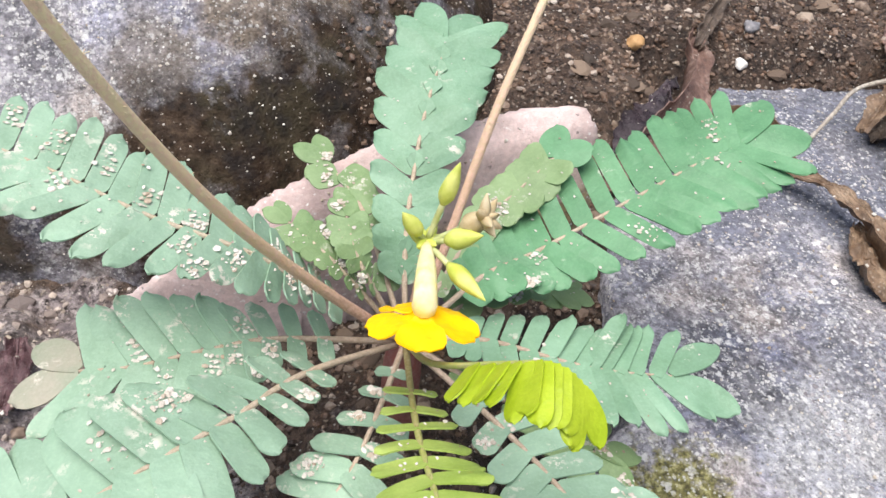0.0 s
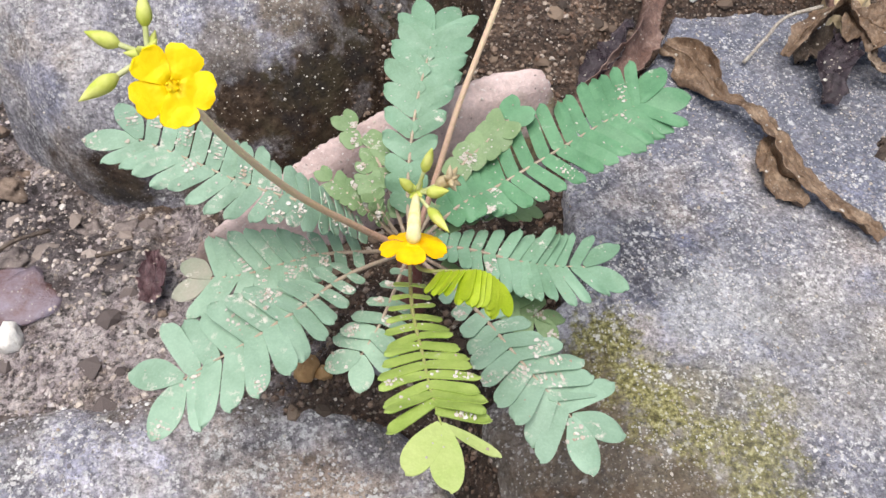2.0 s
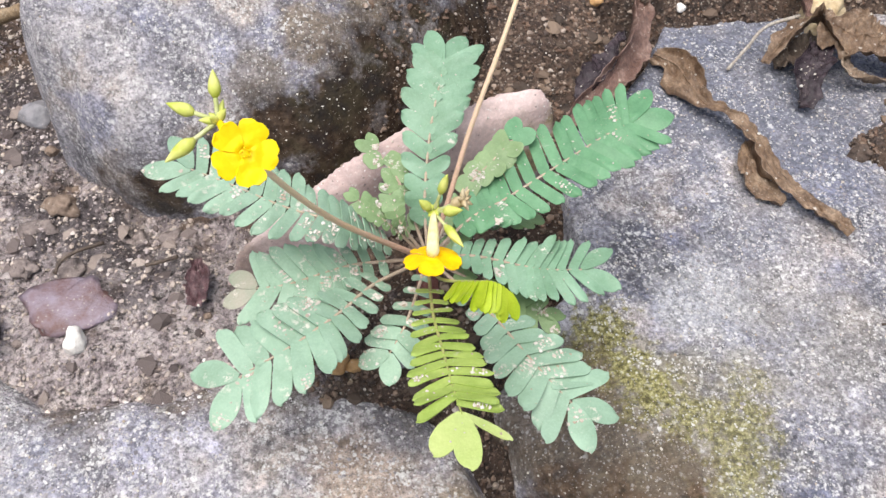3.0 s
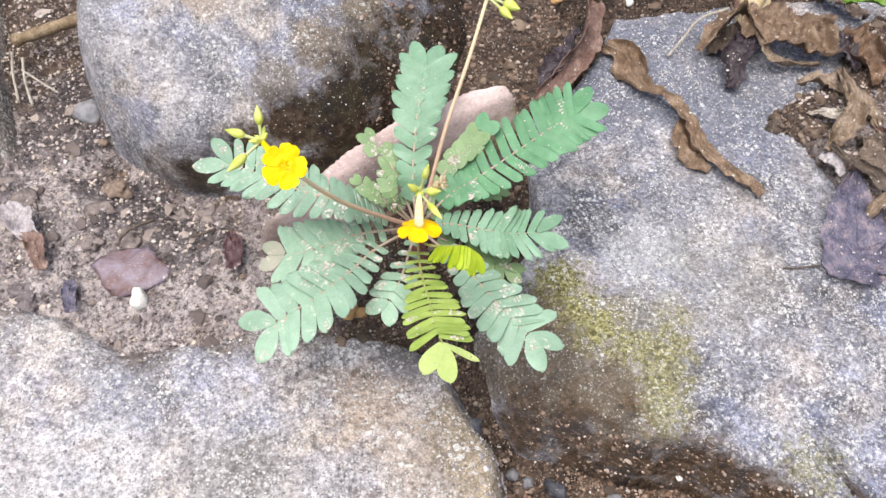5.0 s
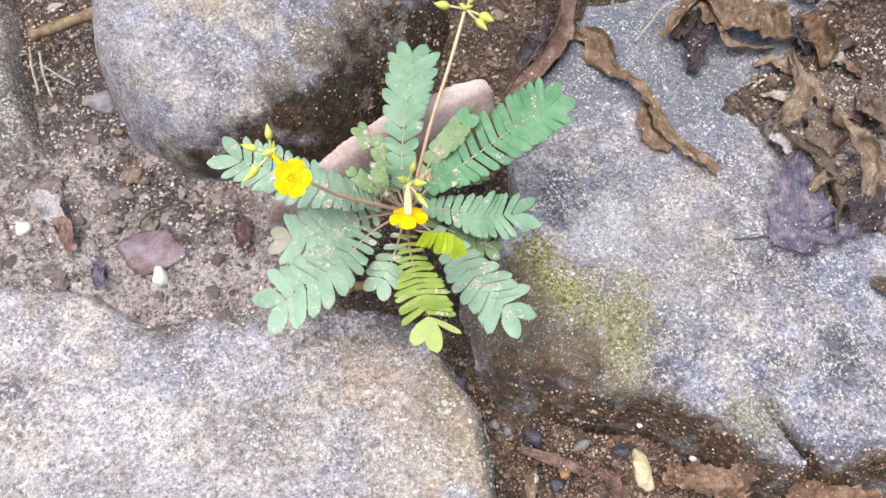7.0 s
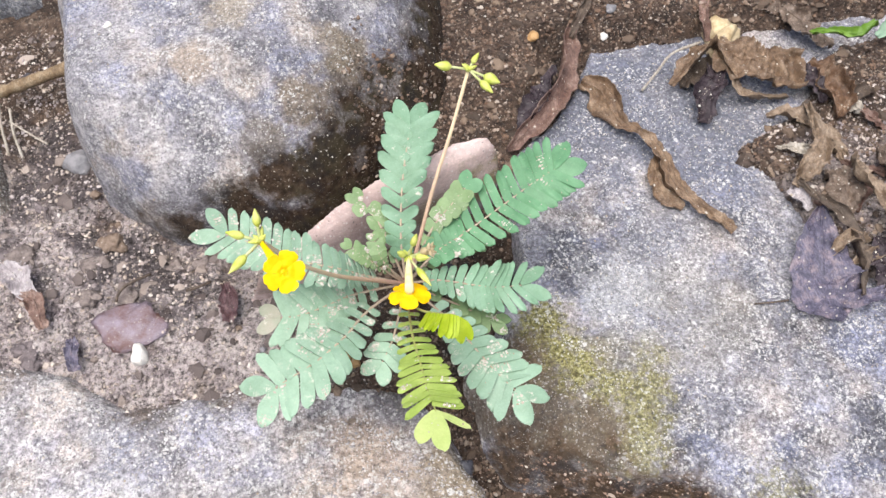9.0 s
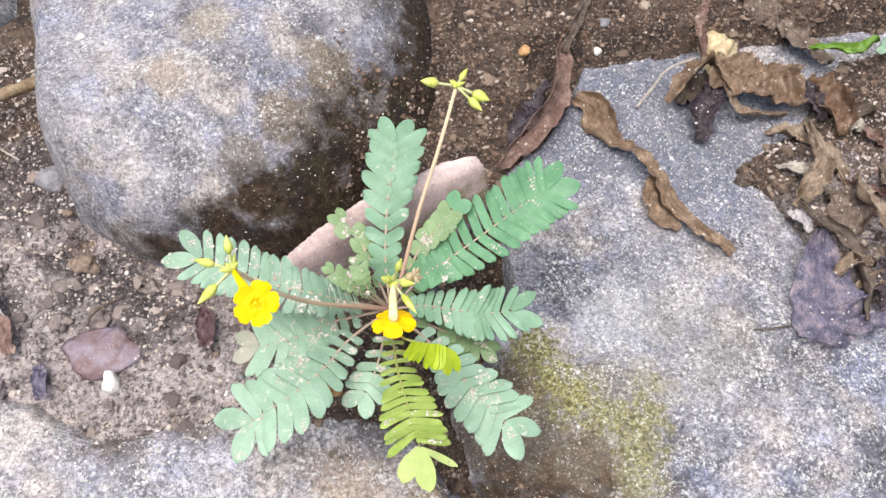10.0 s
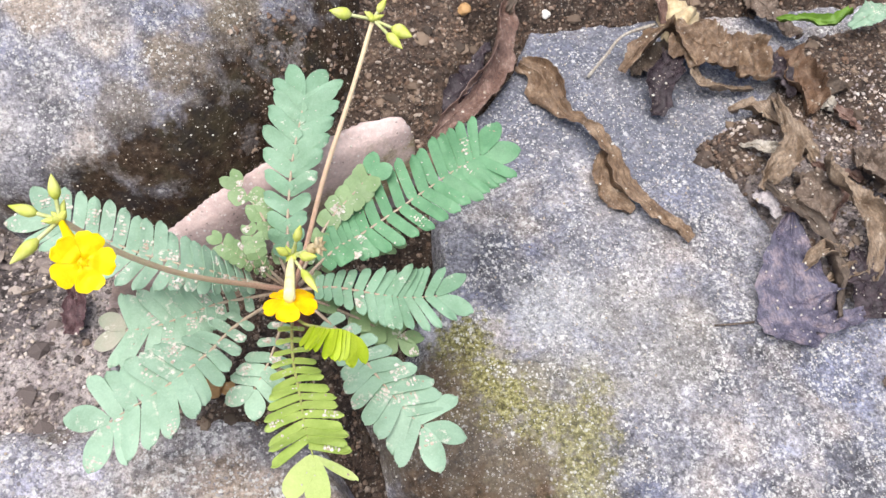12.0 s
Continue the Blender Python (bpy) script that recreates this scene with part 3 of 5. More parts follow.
def curve_points(points, count):
    """Points along a smooth curve through the given ones."""
    p = [Vector(q) for q in points]
    p = [p[0] * 2 - p[1]] + p + [p[-1] * 2 - p[-2]]
    out = []
    for n in range(count):
        s = n / (count - 1) * (len(p) - 3)
        k = min(int(s), len(p) - 4)
        t = s - k
        a, b, c, d = p[k:k + 4]
        out.append(0.5 * ((2 * b) + (c - a) * t + (2 * a - 5 * b + 4 * c - d) * t * t + (3 * b - a - 3 * c + d) * t ** 3))
    return out


def add_tube(bm, points, radii, sides=8):
    """A closed round rod along points with a radius at each."""
    rings, side = [], None
    for n, p in enumerate(points):
        ahead = (points[min(n + 1, len(points) - 1)] - points[max(n - 1, 0)]).normalized()
        if side is None:
            side = ahead.orthogonal().normalized()
        side = (side - ahead * side.dot(ahead)).normalized()
        other = ahead.cross(side)
        rings.append([bm.verts.new(p + (side * math.cos(a) + other * math.sin(a)) * radii[n]) for a in (2 * math.pi * k / sides for k in range(sides))])
    for r, s in zip(rings, rings[1:]):
        for k in range(sides):
            bm.faces.new((r[k], r[(k + 1) % sides], s[(k + 1) % sides], s[k]))
    bm.faces.new(rings[0][::-1])
    bm.faces.new(rings[-1])


def add_sheet(bm, rows, thick):
    """A sheet with thickness from rows of points."""
    n, m = len(rows), len(rows[0])
    def normal(i, j):
        a = rows[min(i + 1, n - 1)][j] - rows[max(i - 1, 0)][j]
        b = rows[i][min(j + 1, m - 1)] - rows[i][max(j - 1, 0)]
        v = a.cross(b)
        return v.normalized() if v.length > 1e-12 else Vector((0, 0, 1))
    up = [[bm.verts.new(rows[i][j] + normal(i, j) * thick * 0.5) for j in range(m)] for i in range(n)]
    dn = [[bm.verts.new(rows[i][j] - normal(i, j) * thick * 0.5) for j in range(m)] for i in range(n)]
    for i in range(n - 1):
        for j in range(m - 1):
            bm.faces.new((up[i][j], up[i + 1][j], up[i + 1][j + 1], up[i][j + 1]))
            bm.faces.new((dn[i][j], dn[i][j + 1], dn[i + 1][j + 1], dn[i + 1][j]))
    rim = [(i, 0) for i in range(n)] + [(n - 1, j) for j in range(1, m)] + [(i, m - 1) for i in range(n - 2, -1, -1)] + [(0, j) for j in range(m - 2, 0, -1)]
    for (a, b), (c, d) in zip(rim, rim[1:] + rim[:1]):
        face = bm.faces.new((up[c][d], up[a][b], dn[a][b], dn[c][d]))
        for edge in face.edges:
            edge.smooth = False


def thing(name, at, label, category, group=""):
    ob = new(name)
    ob.empty_display_size = 0.005
    ob.location = at
    return tagged(ob, label, category, group)


# ---- the ground and the stones ----
NEAR = (-0.125, 0.18, -0.02, 0.215)


def soil_height(x, y):
    z = -0.0015 + 0.010 * ease((x - 0.015) / 0.03) * ease((y - 0.128) / 0.035) * (1 - ease((x - 0.060) / 0.016) * (1 - ease((y - 0.158) / 0.012)))
    z = z - 0.0225 * ease((x - 0.010) / 0.018) * ease((0.058 - y) / 0.022)
    z = z - 0.016 * np.exp(-((x - 0.0415) ** 2 + (y - 0.094) ** 2) / (2 * 0.0055 ** 2))
    z = z - 0.008 * np.exp(-((x - 0.037) ** 2 + (y - 0.068) ** 2) / (2 * 0.008 ** 2))
    z = z - 0.014 * np.exp(-((x - 0.035) ** 2 + (y - 0.060) ** 2) / (2 * 0.0095 ** 2))
    z = z + 0.006 * np.exp(-((x - 0.013) ** 2 + (y - 0.078) ** 2) / (2 * 0.011 ** 2))
    z = z - 0.006 * np.exp(-((x + 0.044) ** 2 + (y - 0.113) ** 2) / (2 * 0.005 ** 2)) - 0.006 * np.exp(-((x + 0.063) ** 2 + (y - 0.126) ** 2) / (2 * 0.005 ** 2)) - 0.005 * np.exp(-((x + 0.028) ** 2 + (y - 0.108) ** 2) / (2 * 0.005 ** 2))
    z = z - 0.004 * np.exp(-((x + 0.082) ** 2 + (y - 0.155) ** 2) / (2 * 0.012 ** 2))
    z = z - 0.009 * ease((x - 0.056) / 0.008) * ease((0.152 - y) / 0.008) * ease((y - 0.036) / 0.01)
    z = z - 0.009 * ease((0.0655 - y) / 0.005) * ease((0.020 - x) / 0.008)
    near = np.exp(-(np.maximum(np.hypot(x, y - 0.09) - 0.25, 0) / 0.2) ** 2)
    return -0.0015 + near * (z + 0.0015) + near * (0.0026 * rough_field(x, y, 0.012, 4, 2) + 0.0013 * rough_field(x, y, 0.0034, 3, 8)) + (1 - near) * 0.01 * rough_field(x, y, 0.6, 3, 4)


EAST = Rock([(0.049, 0.130), (0.0602, 0.1365), (0.0735, 0.1520), (0.0840, 0.1690), (0.112, 0.181), (0.16, 0.192), (0.3, 0.21), (0.33, 0.15), (0.33, -0.006), (0.2, -0.003), (0.1213, 0.0000),
             (0.1100, 0.0012), (0.0985, 0.0018), (0.0885, 0.0085), (0.0815, 0.0160), (0.0750, 0.0220), (0.0680, 0.0258), (0.0560, 0.0288), (0.0450, 0.0335), (0.0330, 0.0390), (0.0264, 0.0470), (0.0238, 0.0560), (0.0205, 0.0640), (0.0220, 0.0725),
             (0.0330, 0.0800), (0.0440, 0.0885), (0.0458, 0.102), (0.0465, 0.117)],
            [0.005, 0.005, 0.005, 0.006, 0.01, 0.02, 0.04, 0.04, 0.03, 0.01, 0.0065, 0.0065, 0.0065, 0.0065, 0.0062, 0.006, 0.006, 0.007, 0.008, 0.007, 0.006, 0.006, 0.007, 0.008, 0.004, 0.003, 0.003, 0.004],
            lambda x, y: 0.0003 - 0.0105 * ease((0.054 - x) / 0.034) * ease((0.088 - y) / 0.014) * ease((y - 0.020) / 0.02), -0.030, 3.0, straight=0.4)


def groove(x, y):
    ax, ay, bx, by = 0.0972, 0.0268, 0.1068, 0.0040
    k = np.clip(((x - ax) * (bx - ax) + (y - ay) * (by - ay)) / ((bx - ax) ** 2 + (by - ay) ** 2), 0, 1)
    d = np.hypot(x - ax - k * (bx - ax), y - ay - k * (by - ay)) + 0.0006 * rough_field(x, y, 0.006, 3, 1)
    return -0.016 * k ** 0.6 * np.exp(-(d / (0.0010 + 0.0009 * k)) ** 4) - 0.0012 * np.exp(-((x - 0.108) ** 2 + (y - 0.02) ** 2) / 0.00002)


EAST.carve = groove
WEST = Rock([(-0.22, 0.099), (-0.0985, 0.0925), (-0.0835, 0.0905), (-0.0685, 0.0850), (-0.0554, 0.0750), (-0.0363, 0.0755), (-0.0220, 0.0775), (-0.0099, 0.0768), (0.0010, 0.0738), (0.0115, 0.0675), (0.0185, 0.0590), (0.0232, 0.0498),
             (0.0262, 0.0395), (0.0287, 0.0305), (0.0294, 0.0210), (0.027, 0.008), (0.02, -0.06), (-0.04, -0.14), (-0.2, -0.12), (-0.26, 0.0)],
            [0.012, 0.012, 0.011, 0.011, 0.011, 0.011, 0.011, 0.010, 0.009, 0.007, 0.006, 0.006, 0.006, 0.006, 0.006, 0.01, 0.03, 0.04, 0.04, 0.03],
            lambda x, y: 0.0022 - 0.045 * np.clip(x + 0.02, -0.09, 0.05) - 0.0015, -0.032, 11.0)
NORTH = Rock([(-0.059, 0.1275), (-0.049, 0.1180), (-0.034, 0.1130), (-0.018, 0.1105), (-0.004, 0.1105), (0.008, 0.1175), (0.018, 0.1245), (0.030, 0.1360), (0.040, 0.1500), (0.046, 0.175), (0.05, 0.21),
              (0.03, 0.26), (-0.05, 0.27), (-0.08, 0.22), (-0.0710, 0.175), (-0.0685, 0.150), (-0.0640, 0.132)],
             [0.008, 0.008, 0.010, 0.015, 0.024, 0.034, 0.042, 0.045, 0.045, 0.045, 0.045, 0.04, 0.04, 0.012, 0.010, 0.010, 0.011],
             lambda x, y: 0.0385 - 0.05 * np.clip(-0.02 - x, 0, 0.06) - 0.9 * np.clip(0.143 - y, 0, 0.03) * ease((0.004 - x) / 0.03), -0.02, 19.0, 0.0009)
FAR_WEST = Rock([(-0.0865, 0.130), (-0.0905, 0.150), (-0.0950, 0.170), (-0.0985, 0.195), (-0.11, 0.25), (-0.2, 0.27), (-0.24, 0.17), (-0.18, 0.118), (-0.11, 0.116)],
                [0.008, 0.008, 0.008, 0.008, 0.02, 0.03, 0.03, 0.02, 0.02], lambda x, y: 0.006 + 0.08 * np.clip(-0.09 - x, 0, 0.08), -0.02, 27.0)


FAR_NORTH = Rock([(-0.080, 0.2095), (-0.089, 0.2060), (-0.100, 0.2090), (-0.135, 0.214), (-0.17, 0.26), (-0.11, 0.30), (-0.084, 0.26)],
                 [0.008, 0.008, 0.008, 0.012, 0.03, 0.03, 0.02], lambda x, y: 0.012 + 0 * x, -0.02, 45.0)


def slab_top(x, y):
    return np.interp(x, [-0.036, -0.024, -0.010, 0.001, 0.013, 0.03, 0.045], [0.0045, 0.0085, 0.0155, 0.0205, 0.0245, 0.0258, 0.0262]) - 0.85 * np.clip(0.1052 + 0.285 * x - y, 0, 0.02)


SLAB = Rock([(-0.028, 0.0935), (-0.022, 0.0940), (-0.010, 0.0968), (0.005, 0.1003), (0.0215, 0.1055), (0.035, 0.1098), (0.0442, 0.1128), (0.0452, 0.1142), (0.0415, 0.1172), (0.0320, 0.1165), (0.0133, 0.1108), (0.0, 0.1062), (-0.0105, 0.1022), (-0.024, 0.0968)],
            [0.003, 0.003, 0.003, 0.003, 0.003, 0.003, 0.002, 0.0012, 0.001, 0.001, 0.001, 0.001, 0.0015, 0.003], slab_top, -0.014, 33.0, 0.0003, 0.0006)


def ground_height(x, y):
    """The highest of soil and stones."""
    z = soil_height(x, y)
    for rock in (EAST, WEST, NORTH, FAR_WEST, FAR_NORTH, SLAB):
        z = np.maximum(z, rock.height(x, y))
    return z


def rest(x, y):
    return float(ground_height(np.array([x]), np.array([y]))[0])


xs = axis_steps(-25.0, NEAR[0], NEAR[1], 25.0, 0.0010)
ys = axis_steps(-25.0, NEAR[2], NEAR[3], 25.0, 0.0010)
gx, gy = np.meshgrid(xs, ys, indexing="ij")
tagged(height_mesh("ground", xs, ys, soil_height(gx, gy), np.ones(gx.shape, bool), -0.3, SOIL), "damp brown soil with crumbs and sand between the stones", "soil", kind="structure")
tagged(EAST.build("rock", GREY_EAST, NEAR, 0.0007), "flat grey granular rock with greenish moss along its broken edge", "rock", "rocks round the plant")
tagged(WEST.build("rock", GREY_WEST, NEAR, 0.0008), "pale grey-buff granular rock with a rounded edge beside a crack", "rock", "rocks round the plant")
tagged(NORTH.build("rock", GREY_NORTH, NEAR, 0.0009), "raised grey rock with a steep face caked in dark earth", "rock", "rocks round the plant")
tagged(FAR_WEST.build("rock", GREY_FAR, NEAR, 0.0014), "dull earthy rock beside a soil-filled gap", "rock", "rocks round the plant")
tagged(FAR_NORTH.build("rock", GREY_BLUE, NEAR, 0.0014), "dark blue-grey rock beyond the soil-filled gap", "rock", "rocks round the plant")
tagged(SLAB.build("stone_slab", PINK, NEAR, 0.0006), "long pinkish stone slab wedged upright behind the plant", "stone")

MOUND = Rock([(0.1150, 0.1185), (0.129, 0.1250), (0.142, 0.128), (0.150, 0.142), (0.162, 0.150), (0.2, 0.16), (0.24, 0.11), (0.2, 0.05), (0.155, 0.056), (0.137, 0.072), (0.128, 0.088), (0.1200, 0.105)],
             [0.006, 0.006, 0.006, 0.006, 0.008, 0.01, 0.02, 0.01, 0.008, 0.007, 0.006, 0.006], lambda x, y: 0.0040 + 0 * x, -0.002, 41.0, 0.0016, 0.004)
tagged(MOUND.build("soil_patch", SOIL, NEAR, 0.001), "thin heap of crumbly brown soil lying on the rock", "soil", kind="stuff")


def surface(x, y):
    return np.maximum(ground_height(x, y), MOUND.height(x, y))


# ---- loose grains ----


def grain_cloud(name, places, sizes, material, label, seed, sink=0.3, smooth=False, flat=0.75):
    """Many small angular grains as one object."""
    rng = np.random.RandomState(seed)
    g = (1 + 5 ** 0.5) / 2
    base = np.array([(-1, g, 0), (1, g, 0), (-1, -g, 0), (1, -g, 0), (0, -1, g), (0, 1, g), (0, -1, -g), (0, 1, -g), (g, 0, -1), (g, 0, 1), (-g, 0, -1), (-g, 0, 1)]) / 1.9
    tris = np.array([(0, 11, 5), (0, 5, 1), (0, 1, 7), (0, 7, 10), (0, 10, 11), (1, 5, 9), (5, 11, 4), (11, 10, 2), (10, 7, 6), (7, 1, 8),
                     (3, 9, 4), (3, 4, 2), (3, 2, 6), (3, 6, 8), (3, 8, 9), (4, 9, 5), (2, 4, 11), (6, 2, 10), (8, 6, 7), (9, 8, 1)])
    count = len(places)
    v = base[None] * (0.7 + 0.6 * rng.rand(count, 12, 1))
    v = v * (np.array(sizes) * 0.5)[:, None, None] * (0.65 + 0.7 * rng.rand(count, 1, 3))
    a = rng.rand(count) * 2 * math.pi
    c, s = np.cos(a)[:, None], np.sin(a)[:, None]
    turned = np.stack([v[..., 0] * c - v[..., 1] * s, v[..., 0] * s + v[..., 1] * c, v[..., 2] * flat], -1)
    lift = np.array(sizes) * (0.5 - sink) * 0.7
    turned += np.array(places)[:, None, :]
    turned[..., 2] += lift[:, None]
    faces = (tris[None] + 12 * np.arange(count)[:, None, None]).reshape(-1, 3)
    return tagged(mesh_object(name, turned.reshape(-1, 3), faces.tolist(), material, smooth=smooth), label, "soil grains", kind="stuff")


def scatter(count, box, seed, where):
    """Random places on the surface, kept where the test of (x, y, z) says so."""
    rng = np.random.RandomState(seed)
    x = box[0] + (box[1] - box[0]) * rng.rand(count)
    y = box[2] + (box[3] - box[2]) * rng.rand(count)
    z = surface(x, y)
    ok = where(x, y, z)
    return np.stack([x, y, z], 1)[ok]


DRY_GRAINS = grain_material("dry soil crumbs", [(0.0, (0.1, 0.08, 0.082)), (0.35, (0.34, 0.285, 0.275)), (0.65, (0.56, 0.48, 0.44)), (0.9, (0.68, 0.605, 0.55)), (1.0, (0.78, 0.73, 0.67))], 0.36, [(9.0, 11.0, (0.42, 0.37, 0.39), 0.7), (7.0, 47.0, (0.11, 0.087, 0.088), 0.75), (6.0, 83.0, (0.6, 0.5, 0.4), 0.65)])
CRACK_GRAINS = grain_material("grit in the crack", [(0.0, (0.09, 0.055, 0.04)), (0.35, (0.28, 0.175, 0.125)), (0.65, (0.44, 0.29, 0.21)), (0.92, (0.54, 0.42, 0.34)), (1.0, (0.76, 0.7, 0.62))])
CLODS = grain_material("damp clods", [(0.0, (0.03, 0.021, 0.016)), (0.5, (0.12, 0.084, 0.06)), (0.85, (0.24, 0.175, 0.125)), (0.97, (0.4, 0.32, 0.25))], 0.8)
DRY_CLODS = grain_material("dry clods", [(0.0, (0.05, 0.039, 0.04)), (0.5, (0.16, 0.13, 0.122)), (0.85, (0.28, 0.23, 0.2)), (0.98, (0.5, 0.43, 0.38))], 0.8)
VIEW = (-0.115, 0.185, -0.005, 0.2)


def on_soil(x, y, z):
    bare = np.abs(z - np.maximum(soil_height(x, y), MOUND.height(x, y))) < 1e-6
    caked = (NORTH.height(x, y) > -0.5) & (np.hypot(x - 0.026, y - 0.135) + 0.012 * rough_field(x, y, 0.012, 4, 6) < 0.022)
    foot = (EAST.inside(x, y) > 0) & (EAST.inside(x, y) < 0.8) & (y < 0.044) & (x > 0.036) & (x < 0.16)
    rim = (WEST.inside(x, y) > 0) & (WEST.inside(x, y) < 0.55 + 0.5 * rough_field(x, y, 0.008, 3, 14)) & (y > 0.052) & (x < 0.012)
    return bare | caked | foot | rim


def on_bare_soil(x, y, z):
    return np.abs(z - np.maximum(soil_height(x, y), MOUND.height(x, y))) < 1e-6


def on_stone(x, y, z):
    return ~on_soil(x, y, z)


p = scatter(70000, VIEW, 101, on_soil)
sizes = 0.00022 + 0.0013 * np.random.RandomState(5).rand(len(p)) ** 3.4
west = p[:, 0] + 0.006 * np.random.RandomState(6).randn(len(p)) < -0.012
west |= (p[:, 0] > 0.126) & (p[:, 1] < 0.135) & (np.random.RandomState(4).rand(len(p)) < 0.85)
sizes = np.where(west, sizes * 0.8, sizes)
grain_cloud("soil_crumbs", p[~west], sizes[~west], GRAINS, "loose brown soil crumbs between the rocks", 6)
grain_cloud("soil_crumbs", p[west], sizes[west], DRY_GRAINS, "loose greyish soil crumbs on the drier soil", 7)
p = scatter(16000, VIEW, 107, lambda x, y, z: on_bare_soil(x, y, z) & (x > -0.012))
grain_cloud("soil_crumbs", p, 0.0003 + 0.0011 * np.random.RandomState(25).rand(len(p)) ** 2.4, GRAINS, "coarse brown soil crumbs between the rocks", 26, 0.4)
p = scatter(15000, (0.022, 0.16, -0.01, 0.048), 108, on_soil)
grain_cloud("soil_crumbs", p, 0.0002 + 0.0007 * np.random.RandomState(35).rand(len(p)) ** 3.2, CRACK_GRAINS, "reddish-brown crumbs and grit in the crack", 36, 0.4)
p = scatter(2200, VIEW, 104, on_bare_soil)
sizes = 0.0010 + 0.0036 * np.random.RandomState(15).rand(len(p)) ** 3
west = p[:, 0] < -0.012
grain_cloud("soil_clods", p[~west], sizes[~west], CLODS, "dark crumbly clods of damp soil", 16, 0.55, False, 0.55)
grain_cloud("soil_clods", p[west], sizes[west], DRY_CLODS, "greyish crumbly clods of soil", 17, 0.55, False, 0.5)
p = scatter(3000, VIEW, 102, on_soil)
grain_cloud("sand_grains", p, 0.00018 + 0.0006 * np.random.RandomState(8).rand(len(p)) ** 4, SAND, "pale sand grains strewn over the soil", 9)
STONE_GRAINS = grain_material("weathered grains of the stone", [(0.0, (0.17, 0.16, 0.18)), (0.3, (0.32, 0.3, 0.315)), (0.65, (0.5, 0.475, 0.475)), (0.9, (0.68, 0.66, 0.645)), (1.0, (0.8, 0.79, 0.77))], 0.55)


def on_coarse_stone(x, y, z):
    thick = rough_field(x, y, 0.011, 4, 61) + 0.6 * rough_field(x, y, 0.0045, 3, 67) > -0.05
    return thick & (np.abs(z - WEST.height(x, y)) < 1e-6) & ~on_soil(x, y, z) | (thick & (np.abs(z - EAST.height(x, y)) < 1e-6) & (x > 0.07) & ~on_soil(x, y, z))


p = scatter(60000, (-0.115, 0.165, -0.015, 0.14), 113, on_coarse_stone)
grain_cloud("stone_grains", p, 0.00025 + 0.0008 * np.random.RandomState(45).rand(len(p)) ** 2.4, STONE_GRAINS, "grey and whitish mineral grains weathering out of the rocks", 46, 0.75)
p = scatter(15000, VIEW, 103, on_stone)
grain_cloud("sand_grains", p, 0.00016 + 0.00045 * np.random.RandomState(11).rand(len(p)) ** 3, SAND, "pale sand grains strewn over the rocks", 12)


# ---- the plant ----
HEART = Vector((0.0145, 0.0808, 0.0215))
plant = thing("rosette_plant", (HEART.x, HEART.y, rest(HEART.x, HEART.y)), "small rosette plant with feathery blue-green leaves and yellow flowers", "plant")
chance = random.Random(12)


def leaflet_rows(base, along, side, up, length, width, fold, curl, tip_round, skew, rng, waist=0.82, blunt=0.7):
    """The surface of one oblong, blunt leaflet; side points to its forward edge, which is the straighter one."""
    rows, steps = [], 13
    droop, ripple, phase = rng.uniform(-0.03, 0.05), rng.uniform(0.0, 0.03), rng.uniform(0, 6.28)
    for i in range(steps + 1):
        u = i / steps
        u = 1 - (1 - u) ** 1.25
        body = (waist + (1 - waist) * math.sin(math.pi * min(u / 0.55, 1.0) / 2) ** 1.3) * (0.75 + 0.25 * min(u / 0.06, 1.0))
        end = 1.0 if u < blunt else max(0.0, 1 - ((u - blunt) / (1.001 - blunt)) ** tip_round) ** 0.5
        half = max(0.5 * body * end, 0.04) * width
        row = []
        for j in range(7):
            w = (j - 3) / 3
            sway = skew * width * u ** 2
            back = -0.04 * length * max(0.0, -w) * max(0.0, u - blunt) / (1.001 - blunt)
            lift = fold * abs(w) * half - curl * length * u * u - droop * length * u * u * abs(w) + ripple * length * u * math.sin(5 * u + 2 * w + phase)
            row.append(base + along * (length * u + back) + side * (w * half + sway) + up * lift)
        rows.append(row)
    return rows


